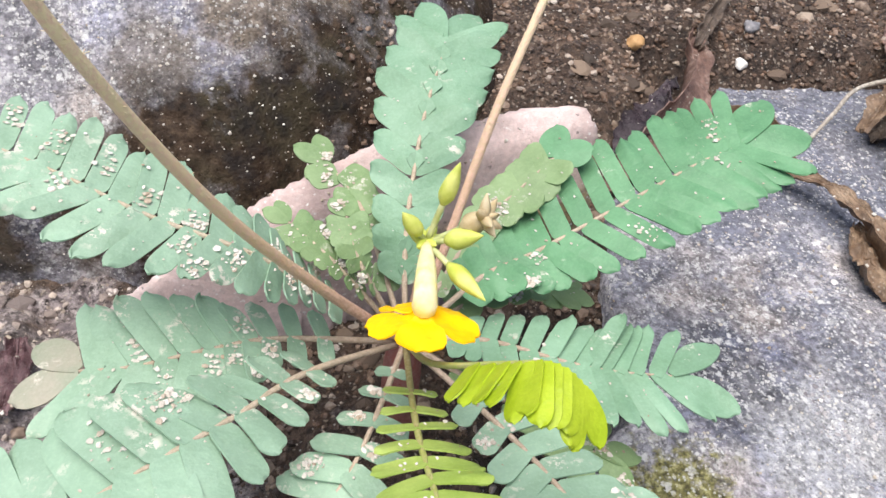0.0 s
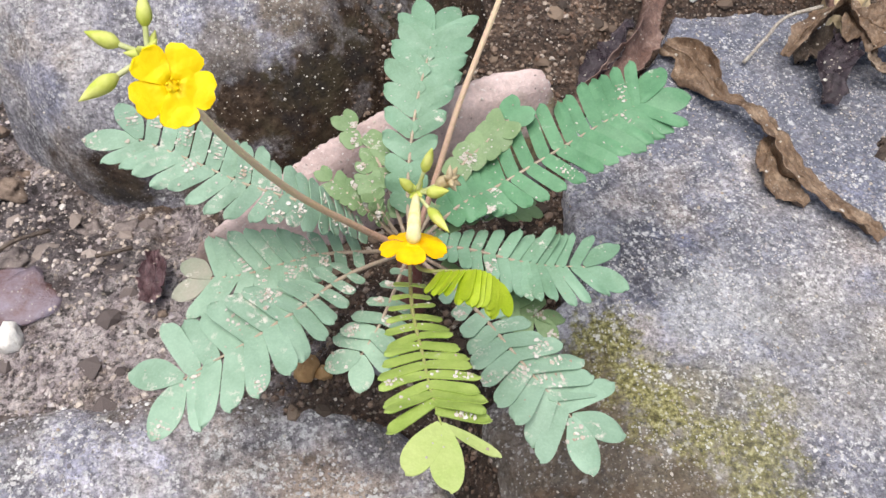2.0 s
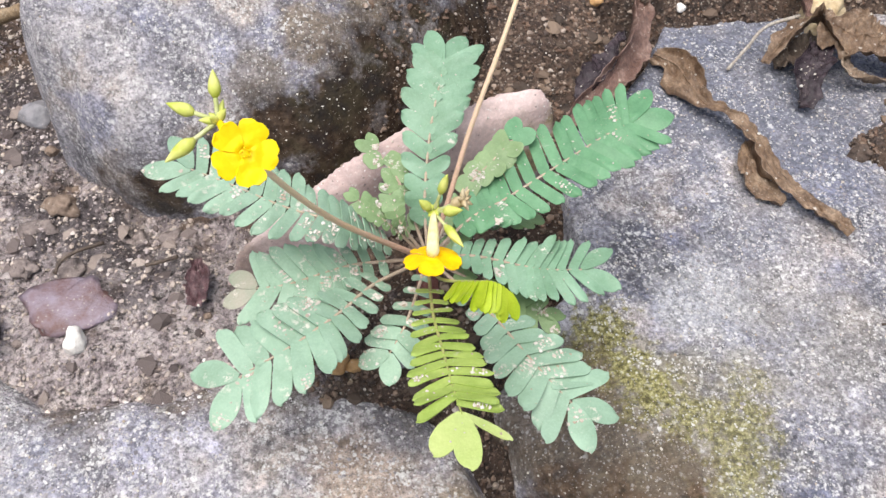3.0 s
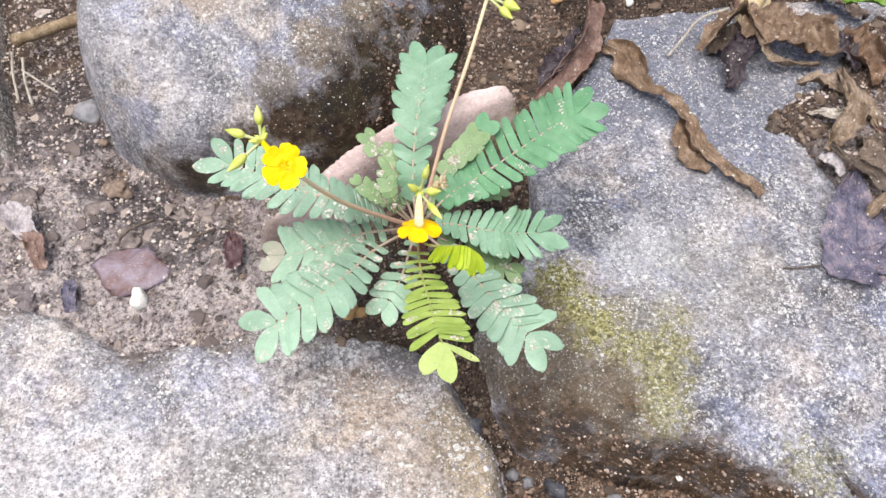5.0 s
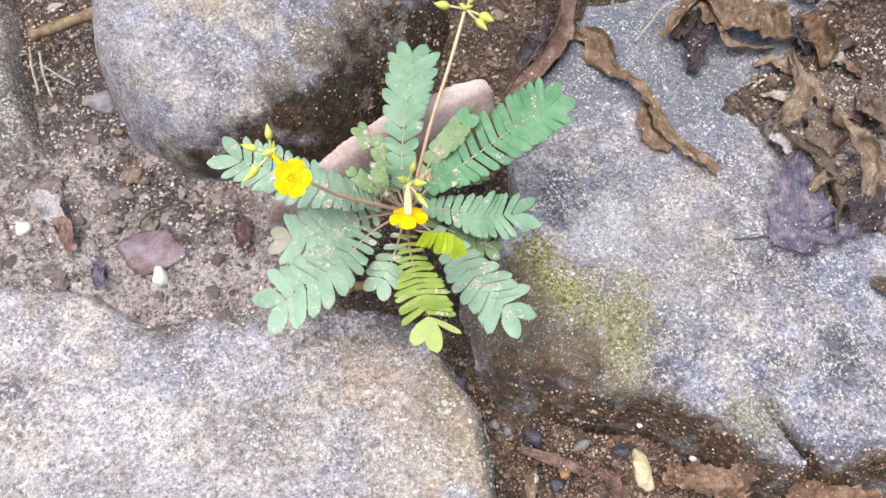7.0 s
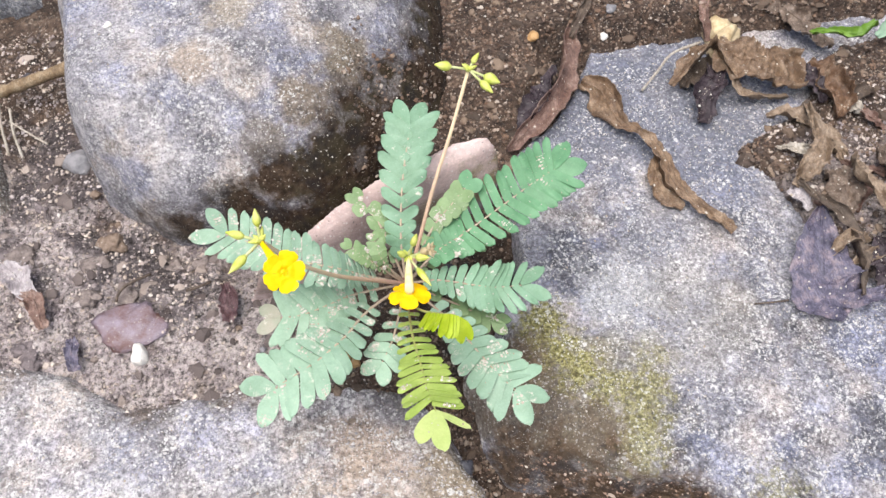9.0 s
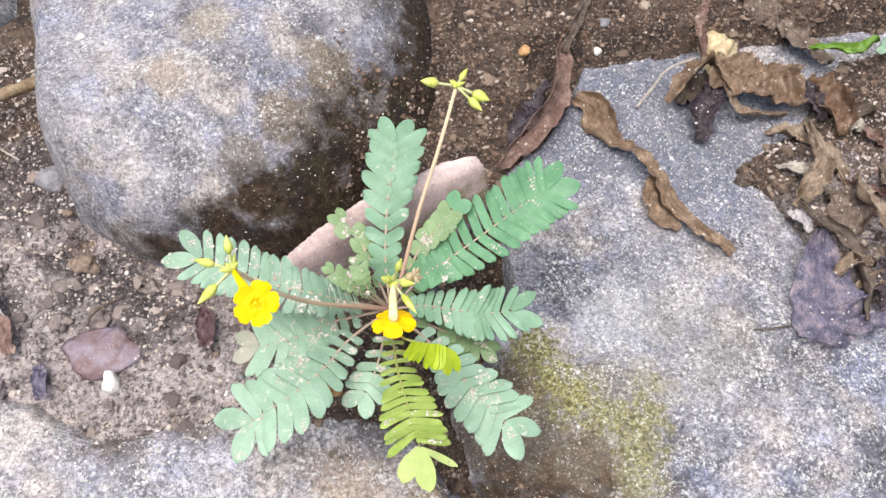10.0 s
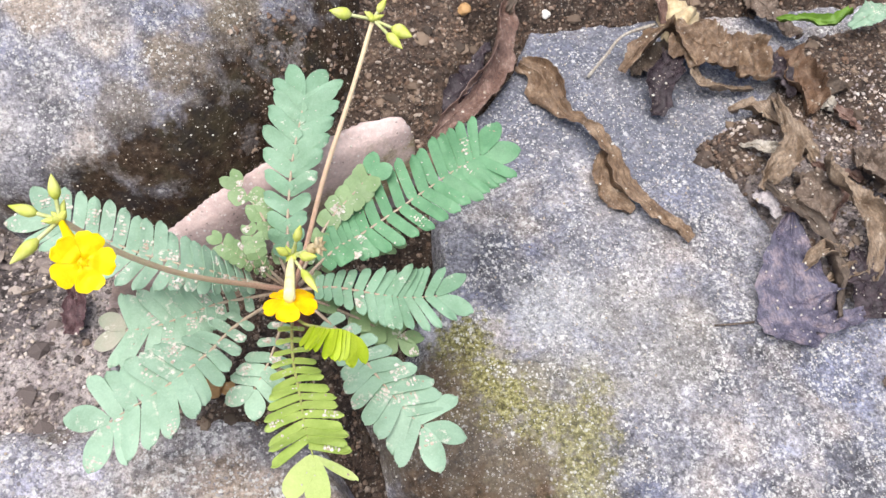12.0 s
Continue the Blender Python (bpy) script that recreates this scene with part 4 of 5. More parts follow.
def pinnate_leaf(points, pairs, length, material, rachis=RACHIS, first=0.16, grow=1.7, end=0.93, width=0.99, tip_length=1.05, tip_width=0.62, angles=(82, 62), profile=(0.35, 0.95, 1.0),
                 lift=4.0, roll=0.0, tip_angle=26, tips=2, tip_material=None, tip_turns=((-46, 1.0, 1.0), (2, 1.0, 1.0), (48, 1.0, 1.0)), label="", thick=0.00016, gap=(), radius=0.0003, curl=0.05, shingled=9.0, waist=0.9, blunt=0.72, spread=7.0):
    """A leaf with paired leaflets along a stalk. length: of the longest leaflet."""
    line = curve_points(points, 60)
    bm = bmesh.new()
    add_tube(bm, line[::3] + [line[-1]], [radius * (1.15 - 0.75 * k / 20) for k in range(21)], 7)
    stalk = part("leaf", bm, rachis, plant, label)
    total = sum((b - a).length for a, b in zip(line, line[1:]))
    steps = [1 + (grow - 1) * k / max(1, pairs - 1) for k in range(pairs)]
    if tips == 2:
        steps[-2] *= 0.72
    span = (end - first) / sum(steps[:-1])
    at = [first]
    for k in range(pairs - 1):
        at.append(at[-1] + steps[k] * span)

    def axes_at(s):
        k = min(max(int(s * 59), 1), 58)
        ahead = (line[k + 1] - line[k - 1]).normalized()
        f = s * 59 - int(s * 59)
        where = line[min(int(s * 59), 58)].lerp(line[min(int(s * 59), 58) + 1], f)
        up = Vector((0, 0, 1)) - ahead * ahead.z
        up.normalize()
        side = ahead.cross(up)
        up = Matrix.Rotation(radians(roll), 3, ahead) @ up
        side = Matrix.Rotation(radians(roll), 3, ahead) @ side
        return where, ahead, side, up

    for k, s in enumerate(at):
        where, ahead, side, up = axes_at(s)
        q = (s - first) / (1 - first)
        lean = angles[0] + (angles[1] - angles[0]) * q ** 1.35
        size = length * (profile[0] + (profile[1] - profile[0]) * min(q / 0.5, 1) + (profile[2] - profile[1]) * max(0, (q - 0.5) / 0.5))
        broad = 1.0 / (1 + 0.24 * q * q) * (steps[k - 1] if k == pairs - 2 else steps[k]) * span * total * width * max(0.5, math.sin(radians(lean)))
        last = k == pairs - 1 and tips == 2
        for flank in (-1, 1):
            if (k, flank) in gap:
                continue
            if last:
                turn, long, wide, used = tip_angle + chance.uniform(-5, 5), length * tip_length, length * tip_length * tip_width, tip_material or material
            else:
                turn = lean + chance.uniform(-3, 3) + (spread if k == pairs - 2 and tips == 2 else 0)
                long, wide, used = size * chance.uniform(0.93, 1.05), broad * chance.uniform(0.95, 1.06), material
            tilt = radians(lift + chance.uniform(-6, 6))
            out = ahead * math.cos(radians(turn)) + side * (flank * math.sin(radians(turn)))
            out = out * math.cos(tilt) + up * math.sin(tilt)
            across = up.cross(out).normalized()
            if across.dot(ahead) < 0:
                across = -across
            shingle = radians(shingled + chance.uniform(-4, 4))
            across, over = across * math.cos(shingle) + up * math.sin(shingle), up * math.cos(shingle) - across * math.sin(shingle)
            inward = 0.0 if last else 0.42 * wide * math.cos(radians(turn))
            rows = leaflet_rows(where + out * (radius * 0.5 - inward) + up * radius * 0.3, out, across, over, long + inward, wide, chance.uniform(-0.05, 0.06), curl * chance.uniform(0.0, 1.6),
                                2.0 if last else 2.2, chance.uniform(0.04, 0.16) * (0 if last else 1), chance, 0.34 if last else waist - 0.12 * q ** 3, 0.5 if last else blunt)
            bm = bmesh.new()
            add_sheet(bm, rows, thick)
            bmesh.ops.recalc_face_normals(bm, faces=bm.faces)
            part("leaflet", bm, used, stalk)
            if material is not LEAF_LIME:
                LEAFLETS.append((rows, material is LEAF_DUSTY))
    if tips == 3:
        where, ahead, side, up = axes_at(0.985)
        for turn, longer, wider in tip_turns:
            out = Matrix.Rotation(radians(turn), 3, up) @ ahead
            across = up.cross(out).normalized()
            bm = bmesh.new()
            rows = leaflet_rows(where, out, across, up, length * tip_length * longer, length * tip_length * tip_width * wider, 0.04, 0.04, 2.0, 0.0, chance, 0.4, 0.62)
            add_sheet(bm, rows, thick)
            bmesh.ops.recalc_face_normals(bm, faces=bm.faces)
            part("leaflet", bm, tip_material or material, stalk)
            LEAFLETS.append((rows, material is LEAF_DUSTY))
    return stalk


LEAFLETS = []
H = tuple(HEART)
# the long outer leaves
pinnate_leaf([H, (0.0058, 0.0798, 0.0300), (0.0001, 0.0799, 0.0350), (-0.0086, 0.0826, 0.0370), (-0.0169, 0.0872, 0.0380), (-0.0250, 0.0920, 0.0380)], 18, 0.0073, LEAF_DUSTY, tip_length=1.1, tip_width=0.46, end=0.965,
             grow=1.4, angles=(84, 62), width=1.0, tip_angle=32, waist=1.0, shingled=14, spread=0)
pinnate_leaf([H, (0.0024, 0.0778, 0.0260), (-0.0036, 0.0755, 0.0275), (-0.0099, 0.0742, 0.0270), (-0.0156, 0.0752, 0.0252)], 12, 0.0080, LEAF_DUSTY, end=0.965, roll=-6, grow=1.7, angles=(82, 56), tip_width=0.58, tip_length=0.78, width=1.0, tip_angle=32,
             tip_material=LEAF_FADED)
pinnate_leaf([H, (0.0048, 0.0723, 0.0280), (-0.0002, 0.0662, 0.0310), (-0.0042, 0.0627, 0.0320), (-0.0087, 0.0603, 0.0310), (-0.0142, 0.0591, 0.0280), (-0.0180, 0.0579, 0.0262)], 12, 0.0088, LEAF_DUSTY, end=0.96, grow=2.0,
             tip_length=0.98, tip_width=0.54, angles=(84, 62), width=0.95, tip_angle=37, spread=14)
pinnate_leaf([H, (0.0094, 0.0658, 0.0260), (0.0058, 0.0602, 0.0250)], 7, 0.0048, LEAF_DUSTY, end=0.94, grow=2.0, tip_length=1.1, tip_width=0.68, tip_angle=36, angles=(82, 66), width=0.76)
pinnate_leaf([H, (0.0134, 0.0644, 0.0310), (0.0139, 0.0549, 0.0350), (0.0143, 0.0477, 0.0380), (0.0150, 0.0430, 0.0390)], 15, 0.0066, LEAF_YELLOW, RACHIS_GREEN, end=0.955, grow=1.5, width=0.82, angles=(80, 60), blunt=0.8,
             tips=3, tip_length=1.2, tip_width=0.5, tip_material=LEAF_TIP, tip_turns=((-46, 0.95, 0.95), (-8, 1.1, 0.95), (42, 1.0, 0.36)), gap=((14, 1), (13, 1), (14, -1)))
pinnate_leaf([H, (0.0233, 0.0689, 0.0220), (0.0275, 0.0604, 0.0235), (0.0309, 0.0540, 0.0240), (0.0345, 0.0496, 0.0225)], 11, 0.0084, LEAF_DUSTY, end=0.96, grow=1.8, tip_length=0.98, tip_width=0.52, angles=(80, 56), width=1.06, tip_angle=31, spread=12)
pinnate_leaf([H, (0.0220, 0.0796, 0.0230), (0.0302, 0.0774, 0.0220), (0.0350, 0.0760, 0.0220), (0.0425, 0.0760, 0.0208)], 14, 0.0076, LEAF, end=0.96, grow=1.4, tip_length=1.0, tip_width=0.48, angles=(80, 58), width=1.14, tip_angle=30, waist=1.0, shingled=14, spread=-3)
pinnate_leaf([H, (0.0224, 0.0854, 0.0260), (0.0286, 0.0881, 0.0270), (0.0394, 0.0929, 0.0300), (0.0484, 0.0972, 0.0320), (0.0545, 0.0996, 0.0330)], 19, 0.0091, LEAF_BRIGHT, end=0.965, grow=1.2, tip_length=0.86, tip_width=0.62, tip_angle=33,
             angles=(82, 68), width=1.14, waist=1.0, shingled=14, spread=-3, blunt=0.8)
pinnate_leaf([H, (0.0148, 0.0895, 0.0280), (0.0172, 0.1017, 0.0330), (0.0202, 0.1123, 0.0345), (0.0212, 0.1166, 0.0350)], 12, 0.0088, LEAF, end=0.93, grow=1.7, tip_length=1.0, tip_width=0.46, tip_angle=22, angles=(60, 46), width=1.26, waist=0.95, shingled=16, spread=6, blunt=0.66)
# the short inner ones
pinnate_leaf([H, (0.0221, 0.0908, 0.0270), (0.0277, 0.0957, 0.0290), (0.0320, 0.0990, 0.0310)], 8, 0.0036, LEAF_PALE, tip_length=1.25, tip_width=0.8, tip_angle=40, end=0.98, tip_material=LEAF_BRIGHT)
pinnate_leaf([H, (0.0111, 0.0925, 0.0270), (0.0088, 0.0976, 0.0280), (0.0068, 0.1006, 0.0285)], 6, 0.0034, LEAF_PALE, tip_length=1.25, tip_width=0.6, end=0.98, gap=((4, 1), (3, -1)))
pinnate_leaf([H, (0.0098, 0.0823, 0.0310), (0.0085, 0.0870, 0.0330)], 8, 0.0022, LEAF_PALE, tip_length=1.1, tip_width=0.65, end=0.98, grow=1.3, first=0.35)
pinnate_leaf([H, (0.0075, 0.0824, 0.0310), (0.0030, 0.0862, 0.0330)], 9, 0.0024, LEAF_PALE, tip_length=1.1, tip_width=0.65, end=0.98, grow=1.3, first=0.32)
pinnate_leaf([H, (0.0265, 0.0900, 0.0200), (0.0344, 0.0926, 0.0165)], 8, 0.0044, LEAF_PALE, end=0.98, tip_width=0.6)
pinnate_leaf([H, (0.0262, 0.0753, 0.0170), (0.0301, 0.0728, 0.0160), (0.0335, 0.0708, 0.0155)], 5, 0.0042, LEAF_PALE, end=0.97, tip_width=0.6, tip_length=1.2)
# a young leaf folded along its stalk
pinnate_leaf([H, (0.0150, 0.0690, 0.0330), (0.0191, 0.0634, 0.0400), (0.0218, 0.0617, 0.0420), (0.0244, 0.0606, 0.0405)], 13, 0.0052, LEAF_LIME, RACHIS_GREEN, first=0.40, end=0.985, grow=1.1, angles=(88, 76), lift=-6, width=1.25, tip_width=0.5, tip_length=0.8, tip_angle=58, profile=(0.8, 1.0, 0.9), gap=tuple((k, -1) for k in range(13)))

bm = bmesh.new()
add_tube(bm, curve_points([(H[0] + 0.001, H[1] + 0.001, plant.location.z - 0.004), (H[0], H[1], H[2] - 0.008), (H[0], H[1], H[2] + 0.001)], 8), [0.0022, 0.0021, 0.002, 0.002, 0.0021, 0.0021, 0.0019, 0.0013], 10)
part("stem", bm, CROWN, plant, "short reddish woody stem")


def flower_stalk(points, radius=0.00045):
    bm = bmesh.new()
    line = curve_points(points, 26)
    add_tube(bm, line, [radius * (1.15 - 0.3 * k / 25) for k in range(26)], 8)
    rng = random.Random(len(LEAFLETS))
    for k in range(90):
        n = rng.randrange(2, 24)
        d = Vector((rng.uniform(-1, 1), rng.uniform(-1, 1), rng.uniform(-1, 1))).normalized()
        foot = line[n].lerp(line[n + 1], rng.random())
        add_tube(bm, [foot + d * radius * 0.7, foot + d * (radius + 0.0003)], [0.00005, 0.00002], 3)
    return part("flower_stalk", bm, STALK, plant, "thin hairy reddish flower stalk")


def bud(root, tip, fat=0.0008, stem_share=0.45, name="bud", material=None):
    root, tip = Vector(root), Vector(tip)
    bm = bmesh.new()
    line = [root.lerp(tip, stem_share + (1 - stem_share) * k / 9) for k in range(10)]
    add_tube(bm, line, [fat * f for f in (0.35, 0.7, 0.95, 1.0, 0.95, 0.85, 0.7, 0.5, 0.3, 0.06)], 8)
    made = part(name, bm, material or BUD, plant, "pointed yellow-green flower bud" if not material else "")
    bm = bmesh.new()
    add_tube(bm, [root.lerp(tip, stem_share * 1.1 * k / 4) for k in range(5)], [0.00028] * 5, 6)
    part("bud_stem", bm, BUD_STALK, made)
    return made


def flower(root, heart, facing, radius, colour, label, spread, tube_mat, turn=0.0, neck=0.0009, arch=0.0005, broad=1.0, start=None):
    """A five-petalled flower on a slender tube. spread: how far the petals bend back (degrees from the axis)."""
    root, heart, facing = Vector(root), Vector(heart), Vector(facing).normalized()
    bm = bmesh.new()
    line = curve_points([root, root.lerp(heart, 0.45) - facing * arch, heart - facing * 0.0012, heart + facing * 0.0002], 10)
    add_tube(bm, line, [neck * f for f in (0.45, 0.5, 0.6, 0.75, 0.9, 1.0, 1.05, 1.1, 1.0, 0.5)], 10)
    made = part("flower", bm, tube_mat, plant, label)
    side = Vector(start) - facing * facing.dot(Vector(start)) if start else facing.orthogonal()
    side.normalize()
    for k in range(5):
        r = Matrix.Rotation(radians(turn + 72 * k), 3, facing) @ side
        t = facing.cross(r)
        wide = radius * broad
        rows = []
        for i in range(9):
            u = i / 8
            half = wide * 0.5 * (0.30 + 0.78 * math.sin(min(u / 0.72, 1) * math.pi / 2) ** 1.2)
            if u > 0.72:
                half *= max(0.12, 1 - ((u - 0.72) / 0.30) ** 2.2) ** 0.5
            angle = radians(18 + (spread - 18) * min(1, u / 0.35))
            reach = radius * u
            row = []
            for j in range(7):
                w = (j - 3) / 3
                notch = -0.05 * radius * (1 - abs(w)) ** 2 if u > 0.9 else 0
                ripple = 0.02 * radius * math.sin(5 * w + 7 * u + k)
                out = r * (math.sin(angle) * (reach + notch)) + facing * (math.cos(angle) * reach)
                row.append(heart + r * neck * 0.6 + out + t * (w * half) + facing * (ripple + 0.03 * radius * w * w * (1 if k % 2 else -1)))
            rows.append(row)
        bm = bmesh.new()
        add_sheet(bm, rows, 0.00016)
        bmesh.ops.recalc_face_normals(bm, faces=bm.faces)
        part("petal", bm, colour, made)
    for k in range(5):
        r = Matrix.Rotation(radians(turn + 36 + 72 * k), 3, facing) @ side
        bm = bmesh.new()
        add_tube(bm, [heart - facing * 0.0005 + r * 0.0004, heart + facing * 0.0006 + r * 0.0005, heart + facing * 0.0009 + r * 0.0005], [0.0001, 0.0001, 0.00015], 6)
        part("stamen", bm, colour, made)
    return made


def sepals(hub, axis, length, count, material=None):
    """A ruff of small bracts round the head of a stalk."""
    hub, axis = Vector(hub), Vector(axis).normalized()
    side = axis.orthogonal().normalized()
    for k in range(count):
        r = Matrix.Rotation(radians(360 / count * k + 11), 3, axis) @ side
        tip = hub + r * length * chance.uniform(0.7, 1.0) + axis * length * chance.uniform(0.2, 0.7)
        bm = bmesh.new()
        add_tube(bm, [hub.lerp(tip, q / 5) for q in range(6)], [0.00035, 0.0005, 0.00052, 0.00042, 0.00026, 0.00005], 6)
        part("bract", bm, material or BUD, plant)


# the stalk that leans towards the west, with an open flower and three buds
WEST_HUB = (-0.0116, 0.0668, 0.0736)
flower_stalk([H, (0.0067, 0.0773, 0.0326), (-0.0010, 0.0727, 0.0462), (-0.0071, 0.0689, 0.0606), WEST_HUB], 0.00047)
flower(WEST_HUB, (-0.0078, 0.0580, 0.0776), (0.36, -0.62, 0.68), 0.0031, YELLOW, "open five-petalled bright yellow flower with a slender tube", 82, YELLOW, 20)
sepals(WEST_HUB, (-0.2, 0.2, 0.6), 0.0022, 5)
bud(WEST_HUB, (-0.0115, 0.0706, 0.0780), 0.00075)
bud(WEST_HUB, (-0.0172, 0.0686, 0.0752), 0.00080)
bud(WEST_HUB, (-0.0174, 0.0618, 0.0728), 0.00085)
# the stalk with a nodding flower above the heart of the rosette
MID_HUB = (0.0152, 0.0796, 0.0365)
flower_stalk([H, (0.0150, 0.0806, 0.0290), MID_HUB])
flower(MID_HUB, (0.0141, 0.0709, 0.0372), (-0.03, -0.42, -0.90), 0.0042, ORANGE, "nodding orange-yellow flower with a cream tube", 72, TUBE, 6, 0.00095, 0.0012, 0.88, (-0.05, -0.6, 0.8))
sepals(MID_HUB, (0.0, 0.1, 1.0), 0.0020, 6)
bud(MID_HUB, (0.0128, 0.0791, 0.0405), 0.00080, 0.3)
bud(MID_HUB, (0.0173, 0.0802, 0.0450), 0.00080, 0.5)
bud(MID_HUB, (0.0194, 0.0768, 0.0400), 0.00095, 0.35)
bud(MID_HUB, (0.0188, 0.0706, 0.0388), 0.00080, 0.4)
bud(MID_HUB, (0.0206, 0.0782, 0.0412), 0.0010, 0.5, "withered_flower", WITHERED)
sepals((0.0196, 0.0783, 0.0405), (0.6, -0.2, 0.5), 0.0022, 7, WITHERED)
# the stalk that leans towards the north, with buds only
NORTH_HUB = (0.0334, 0.1090, 0.0612)
flower_stalk([H, (0.0178, 0.0846, 0.0300), (0.0225, 0.0915, 0.0425), (0.0285, 0.1005, 0.0530), NORTH_HUB])
sepals(NORTH_HUB, (0.2, 0.4, 0.8), 0.0018, 6)
bud(NORTH_HUB, (0.0262, 0.1102, 0.0628), 0.00105, 0.5)
bud(NORTH_HUB, (0.0359, 0.1108, 0.0640), 0.00070, 0.35)
bud(NORTH_HUB, (0.0391, 0.1036, 0.0620), 0.00125, 0.5)
bud(NORTH_HUB, (0.0372, 0.1016, 0.0615), 0.00090, 0.5)

# sand splashed onto the leaves
rng = np.random.RandomState(77)
spots = []
sizes = []
for rows, dusty in LEAFLETS:
    clot = rng.rand() < (0.4 if dusty else 0.08)
    middle = rng.randint(1, 11)
    for k in range(rng.poisson(1.8) + (rng.poisson(34) if clot else 0)):
        row = rows[min(12, max(1, middle + rng.randint(-2, 3))) if clot and k > 1 else rng.randint(1, 10)]
        a, b = row[rng.randint(0, 3)], row[rng.randint(3, 7)]
        q = a.lerp(b, rng.rand())
        spots.append((q.x, q.y, q.z + 0.0002))
        sizes.append(0.00012 + (0.00056 if clot else 0.0003) * rng.rand() ** 2.2)
grain_cloud("sand_specks", spots, sizes, SAND, "pale sand specks and mud splashed onto the leaflets", 78, 0.5, False, 0.22)


# ---- dead leaves, twigs and pebbles ----
BLADES = []


def dry_leaf(name, spine, widths, material, label, category="dead leaf", cup=0.3, twist=0.0, crumple=0.0006, seed=1, cols=9, steps=34, thick=0.0002, tilt=0.0, torn=1.0):
    """A curled dead leaf along a spine; widths: half-widths along it (metres)."""
    line = curve_points(spine, steps)
    rng = random.Random(seed)
    rows = []
    for i, q in enumerate(line):
        s = i / (steps - 1)
        ahead = (line[min(i + 1, steps - 1)] - line[max(i - 1, 0)]).normalized()
        side = ahead.cross(Vector((0, 0, 1))).normalized()
        up = side.cross(ahead)
        roll = radians(tilt + twist * (s - 0.5)) + 0.25 * math.sin(9 * s + seed)
        side, up = side * math.cos(roll) + up * math.sin(roll), up * math.cos(roll) - side * math.sin(roll)
        half = float(np.interp(s, np.linspace(0, 1, len(widths)), widths))
        row = []
        for j in range(cols):
            w = 2 * j / (cols - 1) - 1
            edge = half * (1 + 0.3 * torn * noise.noise(Vector((s * 9, 3.0 * (1 if w > 0 else -1), seed))) + 0.22 * torn * noise.noise(Vector((s * 31, 5.0 * (1 if w > 0 else -1), seed))))
            wave = crumple * (1.1 - 3.4 * abs(noise.noise(Vector((s * 5, w * 2.2, seed * 3.1))))) + crumple * (0.25 - 1.0 * abs(noise.noise(Vector((s * 12, w * 4.5, seed))))) + 0.45 * crumple * noise.noise(Vector((s * 34, w * 9, seed)))
            row.append(q + side * (w * edge * (1 - 0.25 * cup * w * w)) + up * (cup * edge * w * w + wave))
        rows.append(row)
    under = surface(np.array([[v.x for v in row] for row in rows]), np.array([[v.y for v in row] for row in rows])) + 0.0002
    for i, row in enumerate(rows):
        for j, v in enumerate(row):
            v.z = max(v.z, float(under[i, j]))
    bm = bmesh.new()
    add_sheet(bm, rows, thick)
    bmesh.ops.recalc_face_normals(bm, faces=bm.faces)
    blade = tagged(part(name, bm, material), label, category)
    BLADES.append(rows)
    bm = bmesh.new()
    rib = [row[cols // 2] + Vector((0, 0, thick * 0.5)) for row in rows]
    add_tube(bm, rib, [0.00022 * (1.2 - 0.8 * i / (steps - 1)) for i in range(steps)], 6)
    part("midrib", bm, material, blade)
    return blade


def twig(points, radius, material, label, category="twig", seed=2):
    bm = bmesh.new()
    line = curve_points(points, 18)
    rng = random.Random(seed)
    add_tube(bm, line, [radius * rng.uniform(0.85, 1.15) for _ in line], 8)
    return tagged(part("twig" if category == "twig" else "straw", bm, material), label, category)


def pebble(x, y, size, material, label, seed, squash=(1, 1, 0.75), name="pebble", z=None, sink=0.25, lumpy=0.3, heading=None, broken=0.9):
    bm = bmesh.new()
    bmesh.ops.create_icosphere(bm, subdivisions=3, radius=0.5)
    turn = Matrix.Rotation(seed * 1.7 if heading is None else radians(heading), 3, "Z")
    at = Vector((x, y, (rest(x, y) if z is None else z) + size * squash[2] * (0.5 - sink)))
    cuts = random.Random(seed)
    planes = [(Vector((cuts.gauss(0, 1), cuts.gauss(0, 1), cuts.gauss(0, 0.8))).normalized(), cuts.uniform(0.33, 0.43)) for _ in range(9)]
    for v in bm.verts:
        for face, reach in planes:
            over = v.co.dot(face) - reach
            if over > 0:
                v.co -= face * over * broken
        k = 1 + lumpy * noise.noise(v.co * 2.1 + Vector((seed, 0, 0))) + lumpy * 0.5 * noise.noise(v.co * 5 + Vector((0, seed, 0))) + lumpy * 0.22 * noise.noise(v.co * 13 + Vector((0, 0, seed)))
        v.co = at + turn @ Vector((v.co.x * squash[0], v.co.y * squash[1], v.co.z * squash[2])) * (size * 1.14 * k)
    return tagged(part(name, bm, material), label, "pebble")


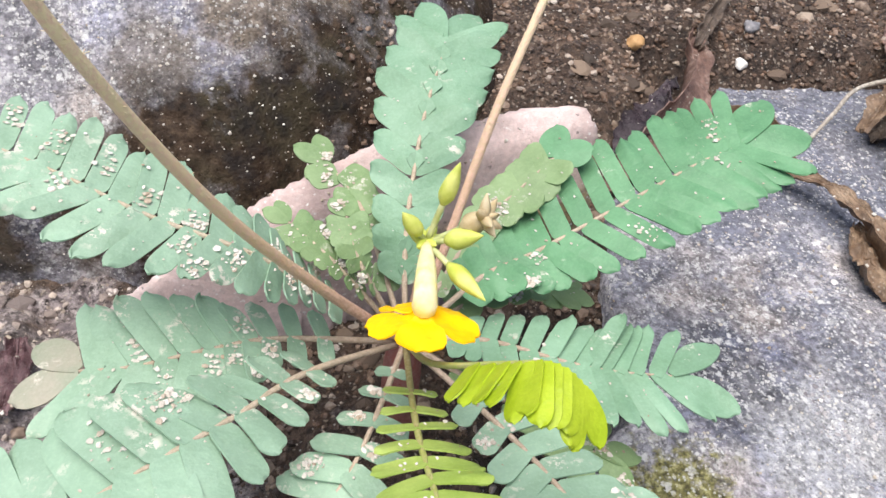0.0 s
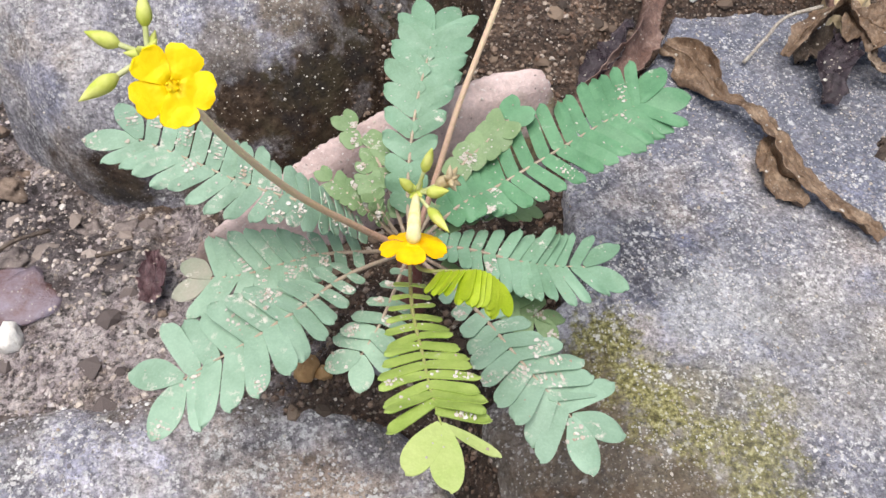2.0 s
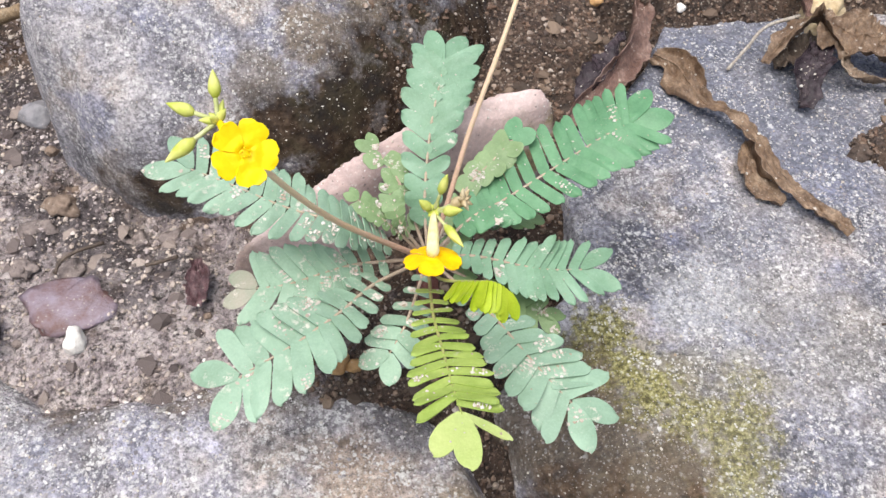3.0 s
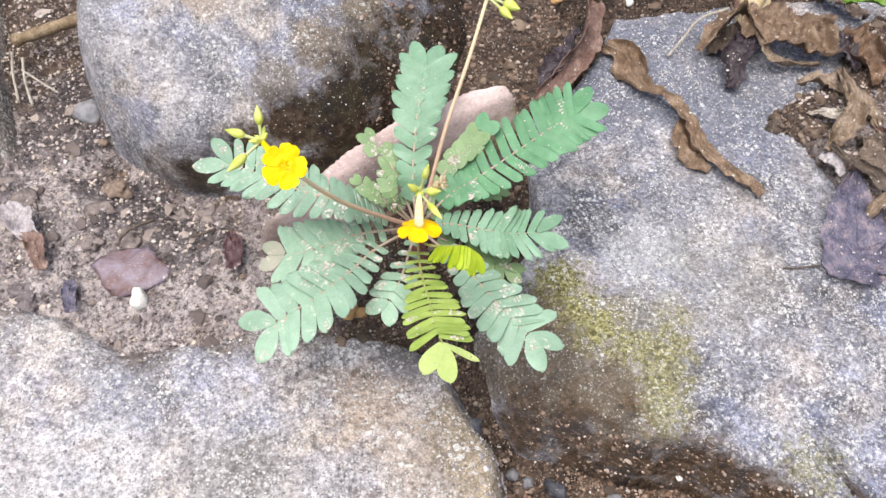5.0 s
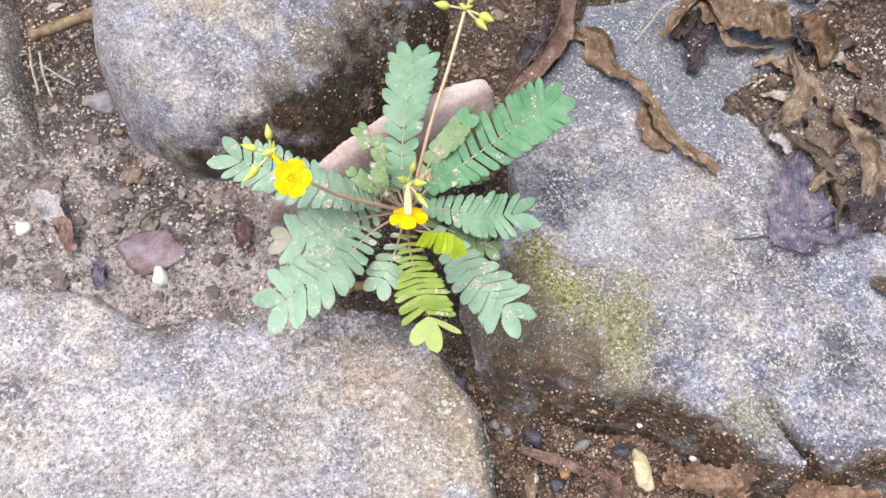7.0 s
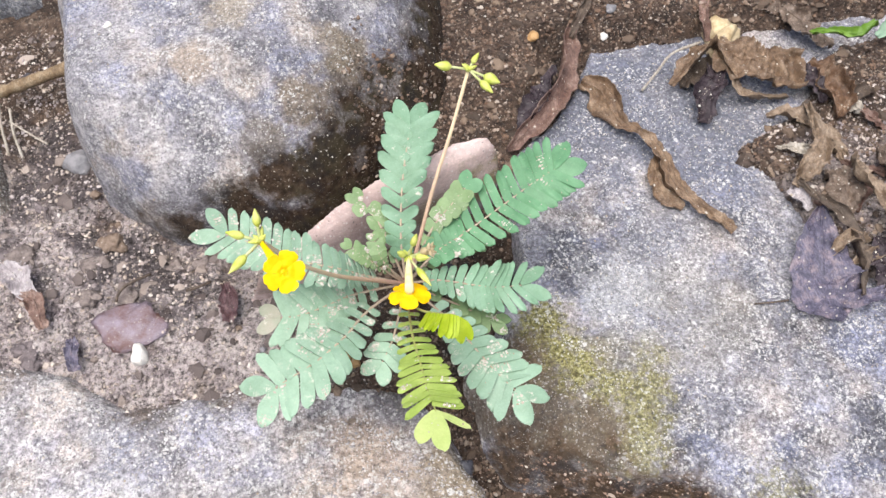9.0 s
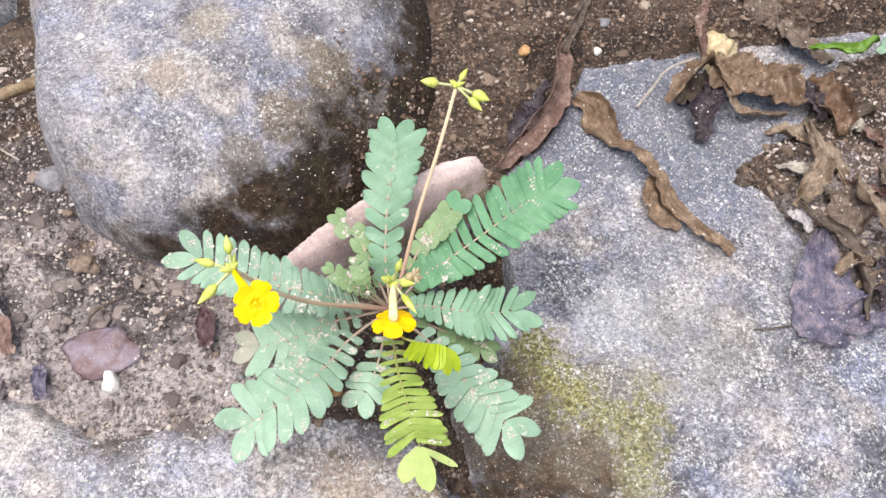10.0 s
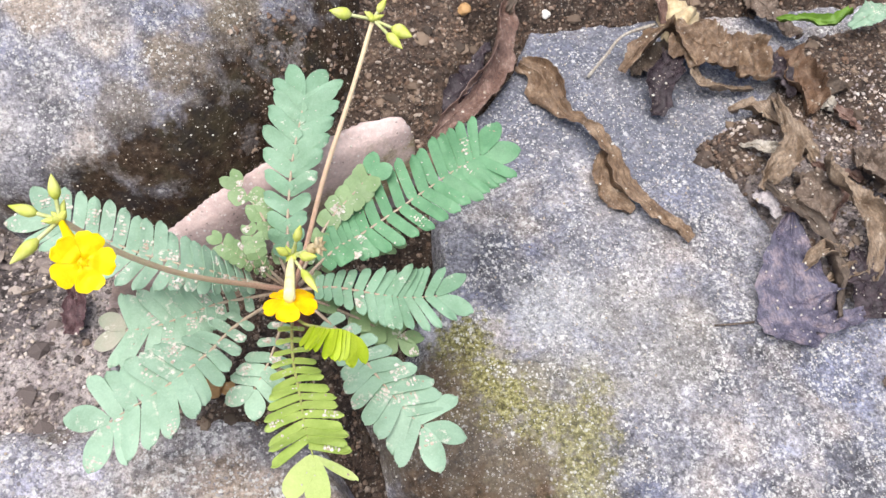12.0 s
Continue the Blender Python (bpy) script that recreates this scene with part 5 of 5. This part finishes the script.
# curled brown strip of a leaf on the grey rock
dry_leaf("dead_leaf", [(0.0785, 0.1490, 0.0015), (0.0825, 0.1445, 0.0030), (0.0834, 0.1375, 0.0036), (0.0850, 0.1310, 0.0036), (0.0890, 0.1268, 0.0040), (0.0918, 0.1222, 0.0040), (0.0934, 0.1150, 0.0044), (0.0938, 0.1075, 0.0040), (0.0968, 0.1022, 0.0036), (0.1005, 0.0982, 0.0030), (0.1034, 0.0945, 0.0026), (0.1058, 0.0912, 0.0018)],
         [0.0022, 0.0042, 0.0042, 0.0024, 0.0019, 0.0020, 0.0024, 0.0026, 0.0023, 0.0019, 0.0019, 0.0012], BROWN, "long curled strip of dry brown leaf lying on the grey rock", cup=0.1, twist=35, torn=1.7, crumple=0.0011, seed=3, steps=96, cols=15)
dry_leaf("dead_leaf", [(0.0924, 0.1190, 0.0020), (0.0902, 0.1120, 0.0026), (0.0908, 0.1060, 0.0024), (0.0946, 0.1008, 0.0016)], [0.0006, 0.0028, 0.0034, 0.0010], BROWN, "torn brown flap under the curled leaf strip", cup=0.2, crumple=0.0009, seed=4)
# narrow reddish leaf wedged behind the slab
dry_leaf("dead_leaf", [(0.0505, 0.1290, 0.0010), (0.0570, 0.1325, 0.0040), (0.0645, 0.1385, 0.0055), (0.0710, 0.1475, 0.0070), (0.0745, 0.1570, 0.0085), (0.0780, 0.1640, 0.0095)],
         [0.0012, 0.0032, 0.0040, 0.0042, 0.0036, 0.0018], REDDISH, "narrow reddish-brown dead leaf wedged beside the rock", cup=0.7, twist=30, seed=5, tilt=-38, steps=40)
dry_leaf("dead_leaf", [(0.0765, 0.1600, 0.0100), (0.0815, 0.1680, 0.0100), (0.0875, 0.1775, 0.0110), (0.093, 0.190, 0.0120)], [0.0012, 0.0016, 0.0018, 0.0018], BROWN_DARK,
         "thin dark dead leaf stalk lying on soil", cup=0.5, seed=6, tilt=-20)
# crumpled brown leaf with its stalk, and the torn lobes beside it
dry_leaf("dead_leaf", [(0.1180, 0.1482, 0.0085), (0.1260, 0.1425, 0.0090), (0.1330, 0.1392, 0.0082), (0.1420, 0.1378, 0.0085)],
         [0.0058, 0.0074, 0.0076, 0.0072, 0.0056], BROWN, "large crumpled dusty brown leaf on the rock", cup=0.12, twist=-16, torn=0.55, crumple=0.0021, seed=9, steps=60, cols=21)
dry_leaf("dead_leaf", [(0.1040, 0.1412, 0.0040), (0.1100, 0.1458, 0.0085), (0.1168, 0.1488, 0.0105), (0.1198, 0.1432, 0.0095), (0.1215, 0.1380, 0.0070)],
         [0.0012, 0.0036, 0.0050, 0.0044, 0.0024], BROWN, "arched hood of a torn brown leaf over a dark hollow", cup=0.3, crumple=0.0009, seed=10, steps=50, cols=11, tilt=42)
# Dark sheet fills the hollow, so its shade is put into the colour.
dry_leaf("dead_leaf", [(0.1075, 0.1445, 0.0014), (0.1125, 0.1440, 0.0024), (0.1190, 0.1432, 0.0036)], [0.0030, 0.0062, 0.0060], BROWN_DARK, "dark sheet added for the shade in the hollow under the hood", cup=0.3, crumple=0.0012, seed=11, steps=30)
dry_leaf("dead_leaf", [(0.1232, 0.1425, 0.0085), (0.1214, 0.1372, 0.0068), (0.1224, 0.1338, 0.0056), (0.1292, 0.1322, 0.0048), (0.1365, 0.1318, 0.0040)], [0.0008, 0.0016, 0.0017, 0.0014, 0.0006], STRAWY, "narrow pale-brown torn rim of leaf", cup=0.5, crumple=0.0006, seed=14, tilt=20, steps=50)
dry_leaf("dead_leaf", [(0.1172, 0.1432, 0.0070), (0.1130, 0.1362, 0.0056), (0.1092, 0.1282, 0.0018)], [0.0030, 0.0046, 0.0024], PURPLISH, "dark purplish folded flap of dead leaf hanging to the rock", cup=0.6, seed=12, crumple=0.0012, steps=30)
dry_leaf("dead_leaf", [(0.1455, 0.1412, 0.0060), (0.1492, 0.1350, 0.0052), (0.1502, 0.1282, 0.0048), (0.1478, 0.1208, 0.0050)], [0.0020, 0.0052, 0.0058, 0.0050, 0.0018], SHINY, "boat-shaped glossy reddish-brown end of a dead leaf", cup=0.95, crumple=0.0010, seed=19, steps=50, cols=15, tilt=-12)
# Added strip whose dark colour stands for shade inside the rolled leaf.
dry_leaf("dead_leaf", [(0.1430, 0.1392, 0.0082), (0.1442, 0.1330, 0.0075), (0.1450, 0.1270, 0.0055)], [0.0016, 0.0026, 0.0012], PURPLISH, "dark strip added for the shaded inside of the rolled leaf", cup=0.4, crumple=0.0008, seed=20)
dry_leaf("dead_leaf", [(0.1412, 0.1800, 0.0040), (0.1425, 0.1715, 0.0060), (0.1440, 0.1640, 0.0040)], [0.0030, 0.0064, 0.0056, 0.0020], DULL, "dull brown lobed leaf on damp soil", cup=0.12, twist=20, crumple=0.0012, seed=17, steps=44, cols=15)
dry_leaf("dead_leaf", [(0.1482, 0.1655, 0.0045), (0.1500, 0.1580, 0.0058), (0.1530, 0.1525, 0.0050), (0.1585, 0.1498, 0.0030)], [0.0018, 0.0044, 0.0042, 0.0014], DULL, "dull brown leaf half buried in soil", cup=0.2, twist=30, crumple=0.0012, seed=16, steps=44, cols=13)
dry_leaf("dead_leaf", [(0.1290, 0.1800, 0.0060), (0.1225, 0.1690, 0.0065), (0.1180, 0.1540, 0.0070)], [0.0012, 0.0018, 0.0014], REDDISH, "narrow dark reddish leaf strip beside a clod", cup=0.7, seed=18, crumple=0.0008)
# Shadowed trough of the reddish leaf, put in as a separate near-black sheet.
dry_leaf("dead_leaf", [(0.0555, 0.1335, 0.0030), (0.0608, 0.1392, 0.0046), (0.0660, 0.1450, 0.0056), (0.0705, 0.1520, 0.0070)], [0.0010, 0.0036, 0.0040, 0.0032, 0.0012], PURPLISH, "dark sheet added as the shaded inner side of the reddish leaf", cup=0.5, twist=20, tilt=30, seed=7, crumple=0.0008, steps=40)
twig([(0.0958, 0.1435, 0.0010), (0.1008, 0.1470, 0.0045), (0.1060, 0.1508, 0.0075), (0.1150, 0.1525, 0.0090)], 0.00042, STRAW, "thin pale stalk of a dry leaf", "leaf stalk")
# pieces on the heap of soil
dry_leaf("dead_leaf", [(0.1385, 0.1245, 0.0085), (0.1362, 0.1145, 0.0105), (0.1340, 0.1075, 0.0100), (0.1295, 0.1032, 0.0090), (0.1255, 0.1005, 0.0060)], [0.0009, 0.0016, 0.0030, 0.0036, 0.0026, 0.0010], STRAWY, "pale brown twisted dead leaf on crumbly soil", cup=0.35, twist=50, seed=23, crumple=0.0013, steps=54, cols=13)
dry_leaf("dead_leaf", [(0.1262, 0.1008, 0.0075), (0.1290, 0.0942, 0.0085), (0.1330, 0.0880, 0.0085), (0.1352, 0.0780, 0.0065), (0.1318, 0.0665, 0.0035)], [0.0007, 0.0014, 0.0020, 0.0018, 0.0007], BROWN_DARK, "long dark twisted stalk of a dead leaf", cup=0.6, twist=70, seed=26, crumple=0.0009, steps=54)
dry_leaf("dead_leaf", [(0.1432, 0.1048, 0.0090), (0.1410, 0.0972, 0.0115), (0.1430, 0.0910, 0.0112), (0.1460, 0.0868, 0.0105), (0.1452, 0.0808, 0.0080), (0.1430, 0.0735, 0.0045)], [0.0010, 0.0024, 0.0030, 0.0032, 0.0028, 0.0012], STRAWY, "curled light-brown dry leaf on crumbly soil", cup=0.6, twist=-60, seed=25, crumple=0.0012, steps=60, cols=13)
dry_leaf("dead_leaf", [(0.1388, 0.1035, 0.0055), (0.1382, 0.0970, 0.0070), (0.1360, 0.0895, 0.0060)], [0.0030, 0.0052, 0.0048, 0.0018], DULL, "flat dull brown leaf pressed on the soil", cup=0.1, seed=24, crumple=0.0013, steps=40, cols=15)
dry_leaf("dead_leaf", [(0.1515, 0.1060, 0.0080), (0.1540, 0.0995, 0.0095), (0.1565, 0.0940, 0.0070)], [0.0020, 0.0046, 0.0022], DULL, "dull curled dead leaf on crumbly soil", cup=0.4, seed=27, crumple=0.0016, steps=40, cols=13)
dry_leaf("dead_leaf", [(0.1238, 0.0995, 0.0050), (0.1258, 0.0965, 0.0058), (0.1275, 0.0930, 0.0045)], [0.0008, 0.0024, 0.0010], LILAC, "small bleached lilac scrap of dead leaf", cup=0.3, seed=28, crumple=0.0006)
# wet purplish leaf
dry_leaf("dead_leaf", [(0.1302, 0.0925, 0.0058), (0.1264, 0.0832, 0.0052), (0.1238, 0.0725, 0.0040), (0.1252, 0.0672, 0.0032), (0.1275, 0.0632, 0.0018)], [0.0010, 0.0054, 0.0086, 0.0104, 0.0094, 0.0050], PURPLE, "broad wet purplish dead leaf stuck to the rock", cup=0.06, crumple=0.0008, seed=31, steps=54, cols=21, torn=0.5)
dry_leaf("dead_leaf", [(0.1405, 0.0810, 0.0056), (0.1422, 0.0735, 0.0050), (0.1402, 0.0655, 0.0024)], [0.0015, 0.0056, 0.0060, 0.0030], PURPLISH, "wet dark purple leaf scrap on the rock", cup=0.1, crumple=0.0010, seed=33, steps=40, cols=13, torn=0.4)
dry_leaf("dead_leaf", [(0.1215, 0.0668, 0.0024), (0.1300, 0.0652, 0.0034), (0.1385, 0.0668, 0.0030)], [0.0012, 0.0026, 0.0016], PURPLE, "folded wet purplish edge of a dead leaf on the rock", cup=0.25, crumple=0.0008, seed=34, torn=0.5)
twig([(0.1045, 0.0700, 0.0006), (0.1085, 0.0695, 0.0010), (0.1135, 0.0692, 0.0012)], 0.00025, BROWN_DARK, "thin dark stalk of the purplish leaf", "leaf stalk")
dry_leaf("dead_leaf", [(0.1375, 0.0520, 0.0010), (0.1420, 0.0465, 0.0025), (0.1500, 0.0390, 0.0020)], [0.0014, 0.0040, 0.0024], BROWN_DARK, "small dark dead leaf scrap on the rock", cup=0.3, seed=35)
# green leaf at the edge of the litter
dry_leaf("green_leaf", [(0.1510, 0.1525, 0.0070), (0.1555, 0.1477, 0.0110), (0.1610, 0.1452, 0.0120), (0.1670, 0.1467, 0.0140)], [0.0006, 0.0014, 0.0022, 0.0010], FRESH, "fresh bright green curled leaf", "leaf", cup=0.8, twist=50, seed=37)
dry_leaf("green_leaf", [(0.1705, 0.1470, 0.0070), (0.1765, 0.1490, 0.0100), (0.1825, 0.1510, 0.0090)], [0.0012, 0.0040, 0.0016], LEAF_DUSTY, "soft grey-green leaf at the edge of the soil", "leaf", cup=0.3, seed=39)
# litter on the soil west of the plant
twig([(-0.0592, 0.0985, 0.0012), (-0.0580, 0.1010, 0.0020), (-0.0550, 0.1030, 0.0022), (-0.0500, 0.1050, 0.0018)], 0.0004, BROWN_DARK, "thin dark curved twig on damp soil")
twig([(-0.0412, 0.0988, 0.0012), (-0.0380, 0.0990, 0.0018), (-0.0348, 0.1002, 0.0014)], 0.0004, BROWN_DARK, "thin dark short twig on damp soil")
pebble(-0.0610, 0.1180, 0.0062, CLOD, "rounded brown clod on damp soil", 57, (1.1, 0.9, 0.55), lumpy=0.7)
dry_leaf("dead_leaf", [(-0.0880, 0.1140, 0.0020), (-0.0840, 0.1090, 0.0030), (-0.0800, 0.1030, 0.0020)], [0.0016, 0.0040, 0.0022], LILAC, "small bleached lilac-white scrap of dead leaf on soil", cup=0.4, seed=41)
dry_leaf("dead_leaf", [(-0.0830, 0.1040, 0.0020), (-0.0790, 0.1010, 0.0028), (-0.0770, 0.0940, 0.0010)], [0.0010, 0.0028, 0.0014], REDDISH, "small orange-brown scrap of dead leaf on soil", cup=0.4, seed=42)
dry_leaf("dead_leaf", [(-0.0700, 0.0900, 0.0010), (-0.0695, 0.0860, 0.0018), (-0.0690, 0.0810, 0.0010)], [0.0012, 0.0020, 0.0014], PURPLE, "small dark purple scrap of dead leaf", cup=0.2, seed=43)
dry_leaf("dead_leaf", [(-0.0310, 0.0990, 0.0010), (-0.0300, 0.0930, 0.0022), (-0.0310, 0.0880, 0.0010)], [0.0012, 0.0028, 0.0016], WINE, "dark wine-red scrap of dead leaf on soil", cup=0.3, seed=44)
twig([(-0.0925, 0.1730, 0.0030), (-0.0820, 0.1738, 0.0055), (-0.0690, 0.1755, 0.0080)], 0.0018, TWIG, "short thick brown twig lying in the gap")
twig([(-0.0718, 0.1672, 0.0045), (-0.0705, 0.1600, 0.0050), (-0.0686, 0.1520, 0.0035)], 0.0006, STRAW, "pale straw leaning on the rock", "straw")
twig([(-0.0938, 0.1704, 0.0010), (-0.0925, 0.1620, 0.0010), (-0.0907, 0.1528, -0.0015)], 0.0004, STRAW, "thin pale straw on the soil", "straw")
twig([(-0.0910, 0.1688, 0.0000), (-0.0895, 0.1600, -0.0005), (-0.0867, 0.1511, -0.0015)], 0.0004, STRAW, "thin pale straw on the soil", "straw")
twig([(-0.0907, 0.1641, 0.0000), (-0.0850, 0.1590, -0.0005), (-0.0797, 0.1546, -0.0010)], 0.0003, STRAW, "thin pale straw on the soil", "straw")

pebble(-0.0535, 0.0830, 0.0050, WHITE_PEBBLE, "bright white quartz pebble on soil", 1, (1, 0.95, 0.8))
pebble(-0.0912, 0.1044, 0.0048, WHITE_PEBBLE, "bright white quartz pebble on soil", 2)
pebble(-0.0552, 0.0915, 0.0128, PURPLE_PEBBLE, "smooth wet purplish stone sunk in the soil", 3, (1.12, 0.95, 0.24), sink=0.38, lumpy=0.5, heading=10, broken=0.5)
pebble(-0.0032, 0.0716, 0.0042, ORANGE_PEBBLE, "orange-tan pebble under the leaves", 4)
pebble(-0.0005, 0.0708, 0.0028, ORANGE_PEBBLE, "orange-tan pebble under the leaves", 5)
pebble(0.0890, 0.1640, 0.0024, WHITE_PEBBLE, "small white pebble at the edge of the rock", 6)
pebble(0.1262, 0.1580, 0.0108, TAN_PEBBLE, "lumpy yellowish clod on the litter", 7, (0.9, 1.15, 0.8), sink=0.1, lumpy=0.7, broken=0.5)
pebble(-0.0504, 0.1595, 0.0018, WHITE_PEBBLE, "tiny white pebble on the raised rock", 8)
pebble(-0.0440, 0.1560, 0.0011, WHITE_PEBBLE, "tiny white pebble on the raised rock", 9)
pebble(0.0684, 0.0162, 0.0058, CREAM_PEBBLE, "long lumpy cream pebble in the crack", 10, (0.78, 1.6, 0.75), lumpy=0.5, heading=9, broken=0.25)
pebble(0.0640, 0.0222, 0.0046, DARK_PEBBLE, "round dark pebble in the crack", 11)
pebble(0.0395, 0.0190, 0.0028, WHITE_PEBBLE, "small pale pebble in the crack", 12)
pebble(0.0481, 0.0192, 0.0030, ORANGE_PEBBLE, "small orange pebble in the crack", 13)
pebble(0.0455, 0.0160, 0.0038, DARK_PEBBLE, "dark slaty pebble in the crack", 51)
pebble(0.0415, 0.0300, 0.0052, DARK_PEBBLE, "dark slaty pebble in the crack", 52, (0.8, 1.2, 0.6))
pebble(0.0545, 0.0260, 0.0040, GREY_PEBBLE, "small grey pebble in the crack", 53, (0.7, 1.2, 0.6))
pebble(0.0350, 0.0330, 0.0030, GREY_PEBBLE, "small grey pebble in the crack", 54)
dry_leaf("dead_leaf", [(0.0370, 0.0265, -0.0200), (0.0430, 0.0225, -0.0190), (0.0490, 0.0195, -0.0190), (0.0545, 0.0165, -0.0205)], [0.0008, 0.0018, 0.0016, 0.0006], REDDISH, "reddish scrap of dead leaf in the crack", cup=0.4, seed=61)
dry_leaf("dead_leaf", [(0.0730, 0.0120, -0.0200), (0.0790, 0.0110, -0.0170), (0.0870, 0.0085, -0.0170), (0.0930, 0.0060, -0.0180)], [0.0020, 0.0040, 0.0044, 0.0024], RUST, "rust-brown rotting bark scrap in the crack", "bark", cup=0.3, torn=1.8, crumple=0.0024, seed=62, steps=46, cols=13)
dry_leaf("dead_leaf", [(0.1010, 0.0020, -0.0150), (0.1080, 0.0000, -0.0140), (0.1160, -0.0015, -0.0140), (0.1250, -0.0030, -0.0150)], [0.0020, 0.0044, 0.0044, 0.0024], RUST, "rust-brown rotting bark scrap in the crack", "bark", cup=0.3, torn=1.8, crumple=0.0024, seed=63, steps=46, cols=13)
dry_leaf("dead_leaf", [(0.0378, 0.0195, -0.0190), (0.0370, 0.0155, -0.0175), (0.0362, 0.0105, -0.0190)], [0.0008, 0.0017, 0.0009], STRAWY, "pale brown scrap of dead leaf in the crack", cup=0.5, seed=64)
dry_leaf("dead_leaf", [(0.0560, 0.0175, -0.0200), (0.0590, 0.0140, -0.0185), (0.0600, 0.0090, -0.0190)], [0.0008, 0.0020, 0.0010], REDDISH, "reddish scrap of dead leaf in the crack", cup=0.5, seed=65)
pebble(0.0660, 0.1640, 0.0034, ORANGE_PEBBLE, "small rusty pebble in the soil", 14)
pebble(0.0316, 0.0351, 0.0030, GREY_PEBBLE, "small grey pebble in the crack", 15)
pebble(0.0225, 0.0425, 0.0040, DARK_PEBBLE, "dark pebble in the mouth of the crack", 16)
pebble(-0.0715, 0.1480, 0.0070, GREY_PEBBLE, "grey stone beside the raised rock", 17, (1, 1, 0.6))
pebble(0.1205, 0.1150, 0.0062, DARK_CLOD, "dark crumbly clod at the edge of the soil", 18, (1.1, 0.9, 0.5), lumpy=0.9, broken=0.4)
picks = random.Random(8)
for k in range(15):
    x, y = picks.uniform(-0.098, -0.024), picks.uniform(0.082, 0.135)
    if not on_bare_soil(np.array([x]), np.array([y]), surface(np.array([x]), np.array([y])))[0]:
        continue
    tagged(pebble(x, y, picks.uniform(0.003, 0.0066), picks.choice([CRUST, CRUST, DARK_CRUST]), "flat crusty lump of greyish-brown soil", 90 + k, (1.1, picks.uniform(0.6, 0.95), picks.uniform(0.22, 0.34)), "soil_crust", sink=0.48, lumpy=0.9), group="crusts of dry soil")
for k in range(18):
    x, y, a = picks.uniform(0.131, 0.158), picks.uniform(0.070, 0.138), picks.uniform(0, 6.28)
    long, z = picks.uniform(0.003, 0.007), rest(x, y) + 0.005
    tagged(dry_leaf("dead_leaf", [(x - long * math.cos(a), y - long * math.sin(a), z - 0.001), (x, y, z + picks.uniform(-0.001, 0.002)), (x + long * math.cos(a + 0.4), y + long * math.sin(a + 0.4), z - 0.002)],
                    [0.0006, picks.uniform(0.0012, 0.003), 0.0006], picks.choice([BROWN, STRAWY, BROWN_DARK, REDDISH, STRAWY, STRAW]), "small torn scrap of dead leaf on crumbly soil", cup=picks.uniform(0.2, 0.8), twist=picks.uniform(-60, 60), crumple=0.001, seed=200 + k, steps=16, cols=7), group="leaf scraps on the soil")
picks = random.Random(5)
for k in range(60):
    x, y = picks.uniform(-0.1, 0.16), picks.uniform(0.0, 0.185)
    if not on_soil(np.array([x]), np.array([y]), np.array([surface(np.array([x]), np.array([y]))[0]]))[0]:
        continue
    kind, label = picks.choice([(GREY_PEBBLE, "small grey pebble in the soil"), (CLOD, "small brown clod in the soil"), (CLOD, "small brown clod in the soil"), (CLOD, "small brown clod in the soil"), (DARK_PEBBLE, "small dark clod in the soil"), (WHITE_PEBBLE, "small white pebble in the soil")])
    tagged(pebble(x, y, picks.uniform(0.0014, 0.0034), kind, label, 20 + k, z=float(surface(np.array([x]), np.array([y]))[0])), group="pebbles in the soil")

# sand and crumbs lying on the dead leaves
rng = np.random.RandomState(91)
spots, sizes = [], []
for rows in BLADES:
    wide = sum((row[-1] - row[0]).length for row in rows) / len(rows)
    area = wide * sum((b[0] - a[0]).length for a, b in zip(rows, rows[1:]))
    for _ in range(int(area * 0.1e6)):
        row = rows[rng.randint(1, len(rows) - 1)]
        q = row[rng.randint(1, len(row) - 1)]
        spots.append((q.x + rng.uniform(-0.0002, 0.0002), q.y + rng.uniform(-0.0002, 0.0002), q.z + 0.0001))
        sizes.append(0.00018 + 0.0006 * rng.rand() ** 3)
grain_cloud("sand_grains", spots, sizes, SAND, "pale sand grains lying on the dead leaves", 92, 0.4)
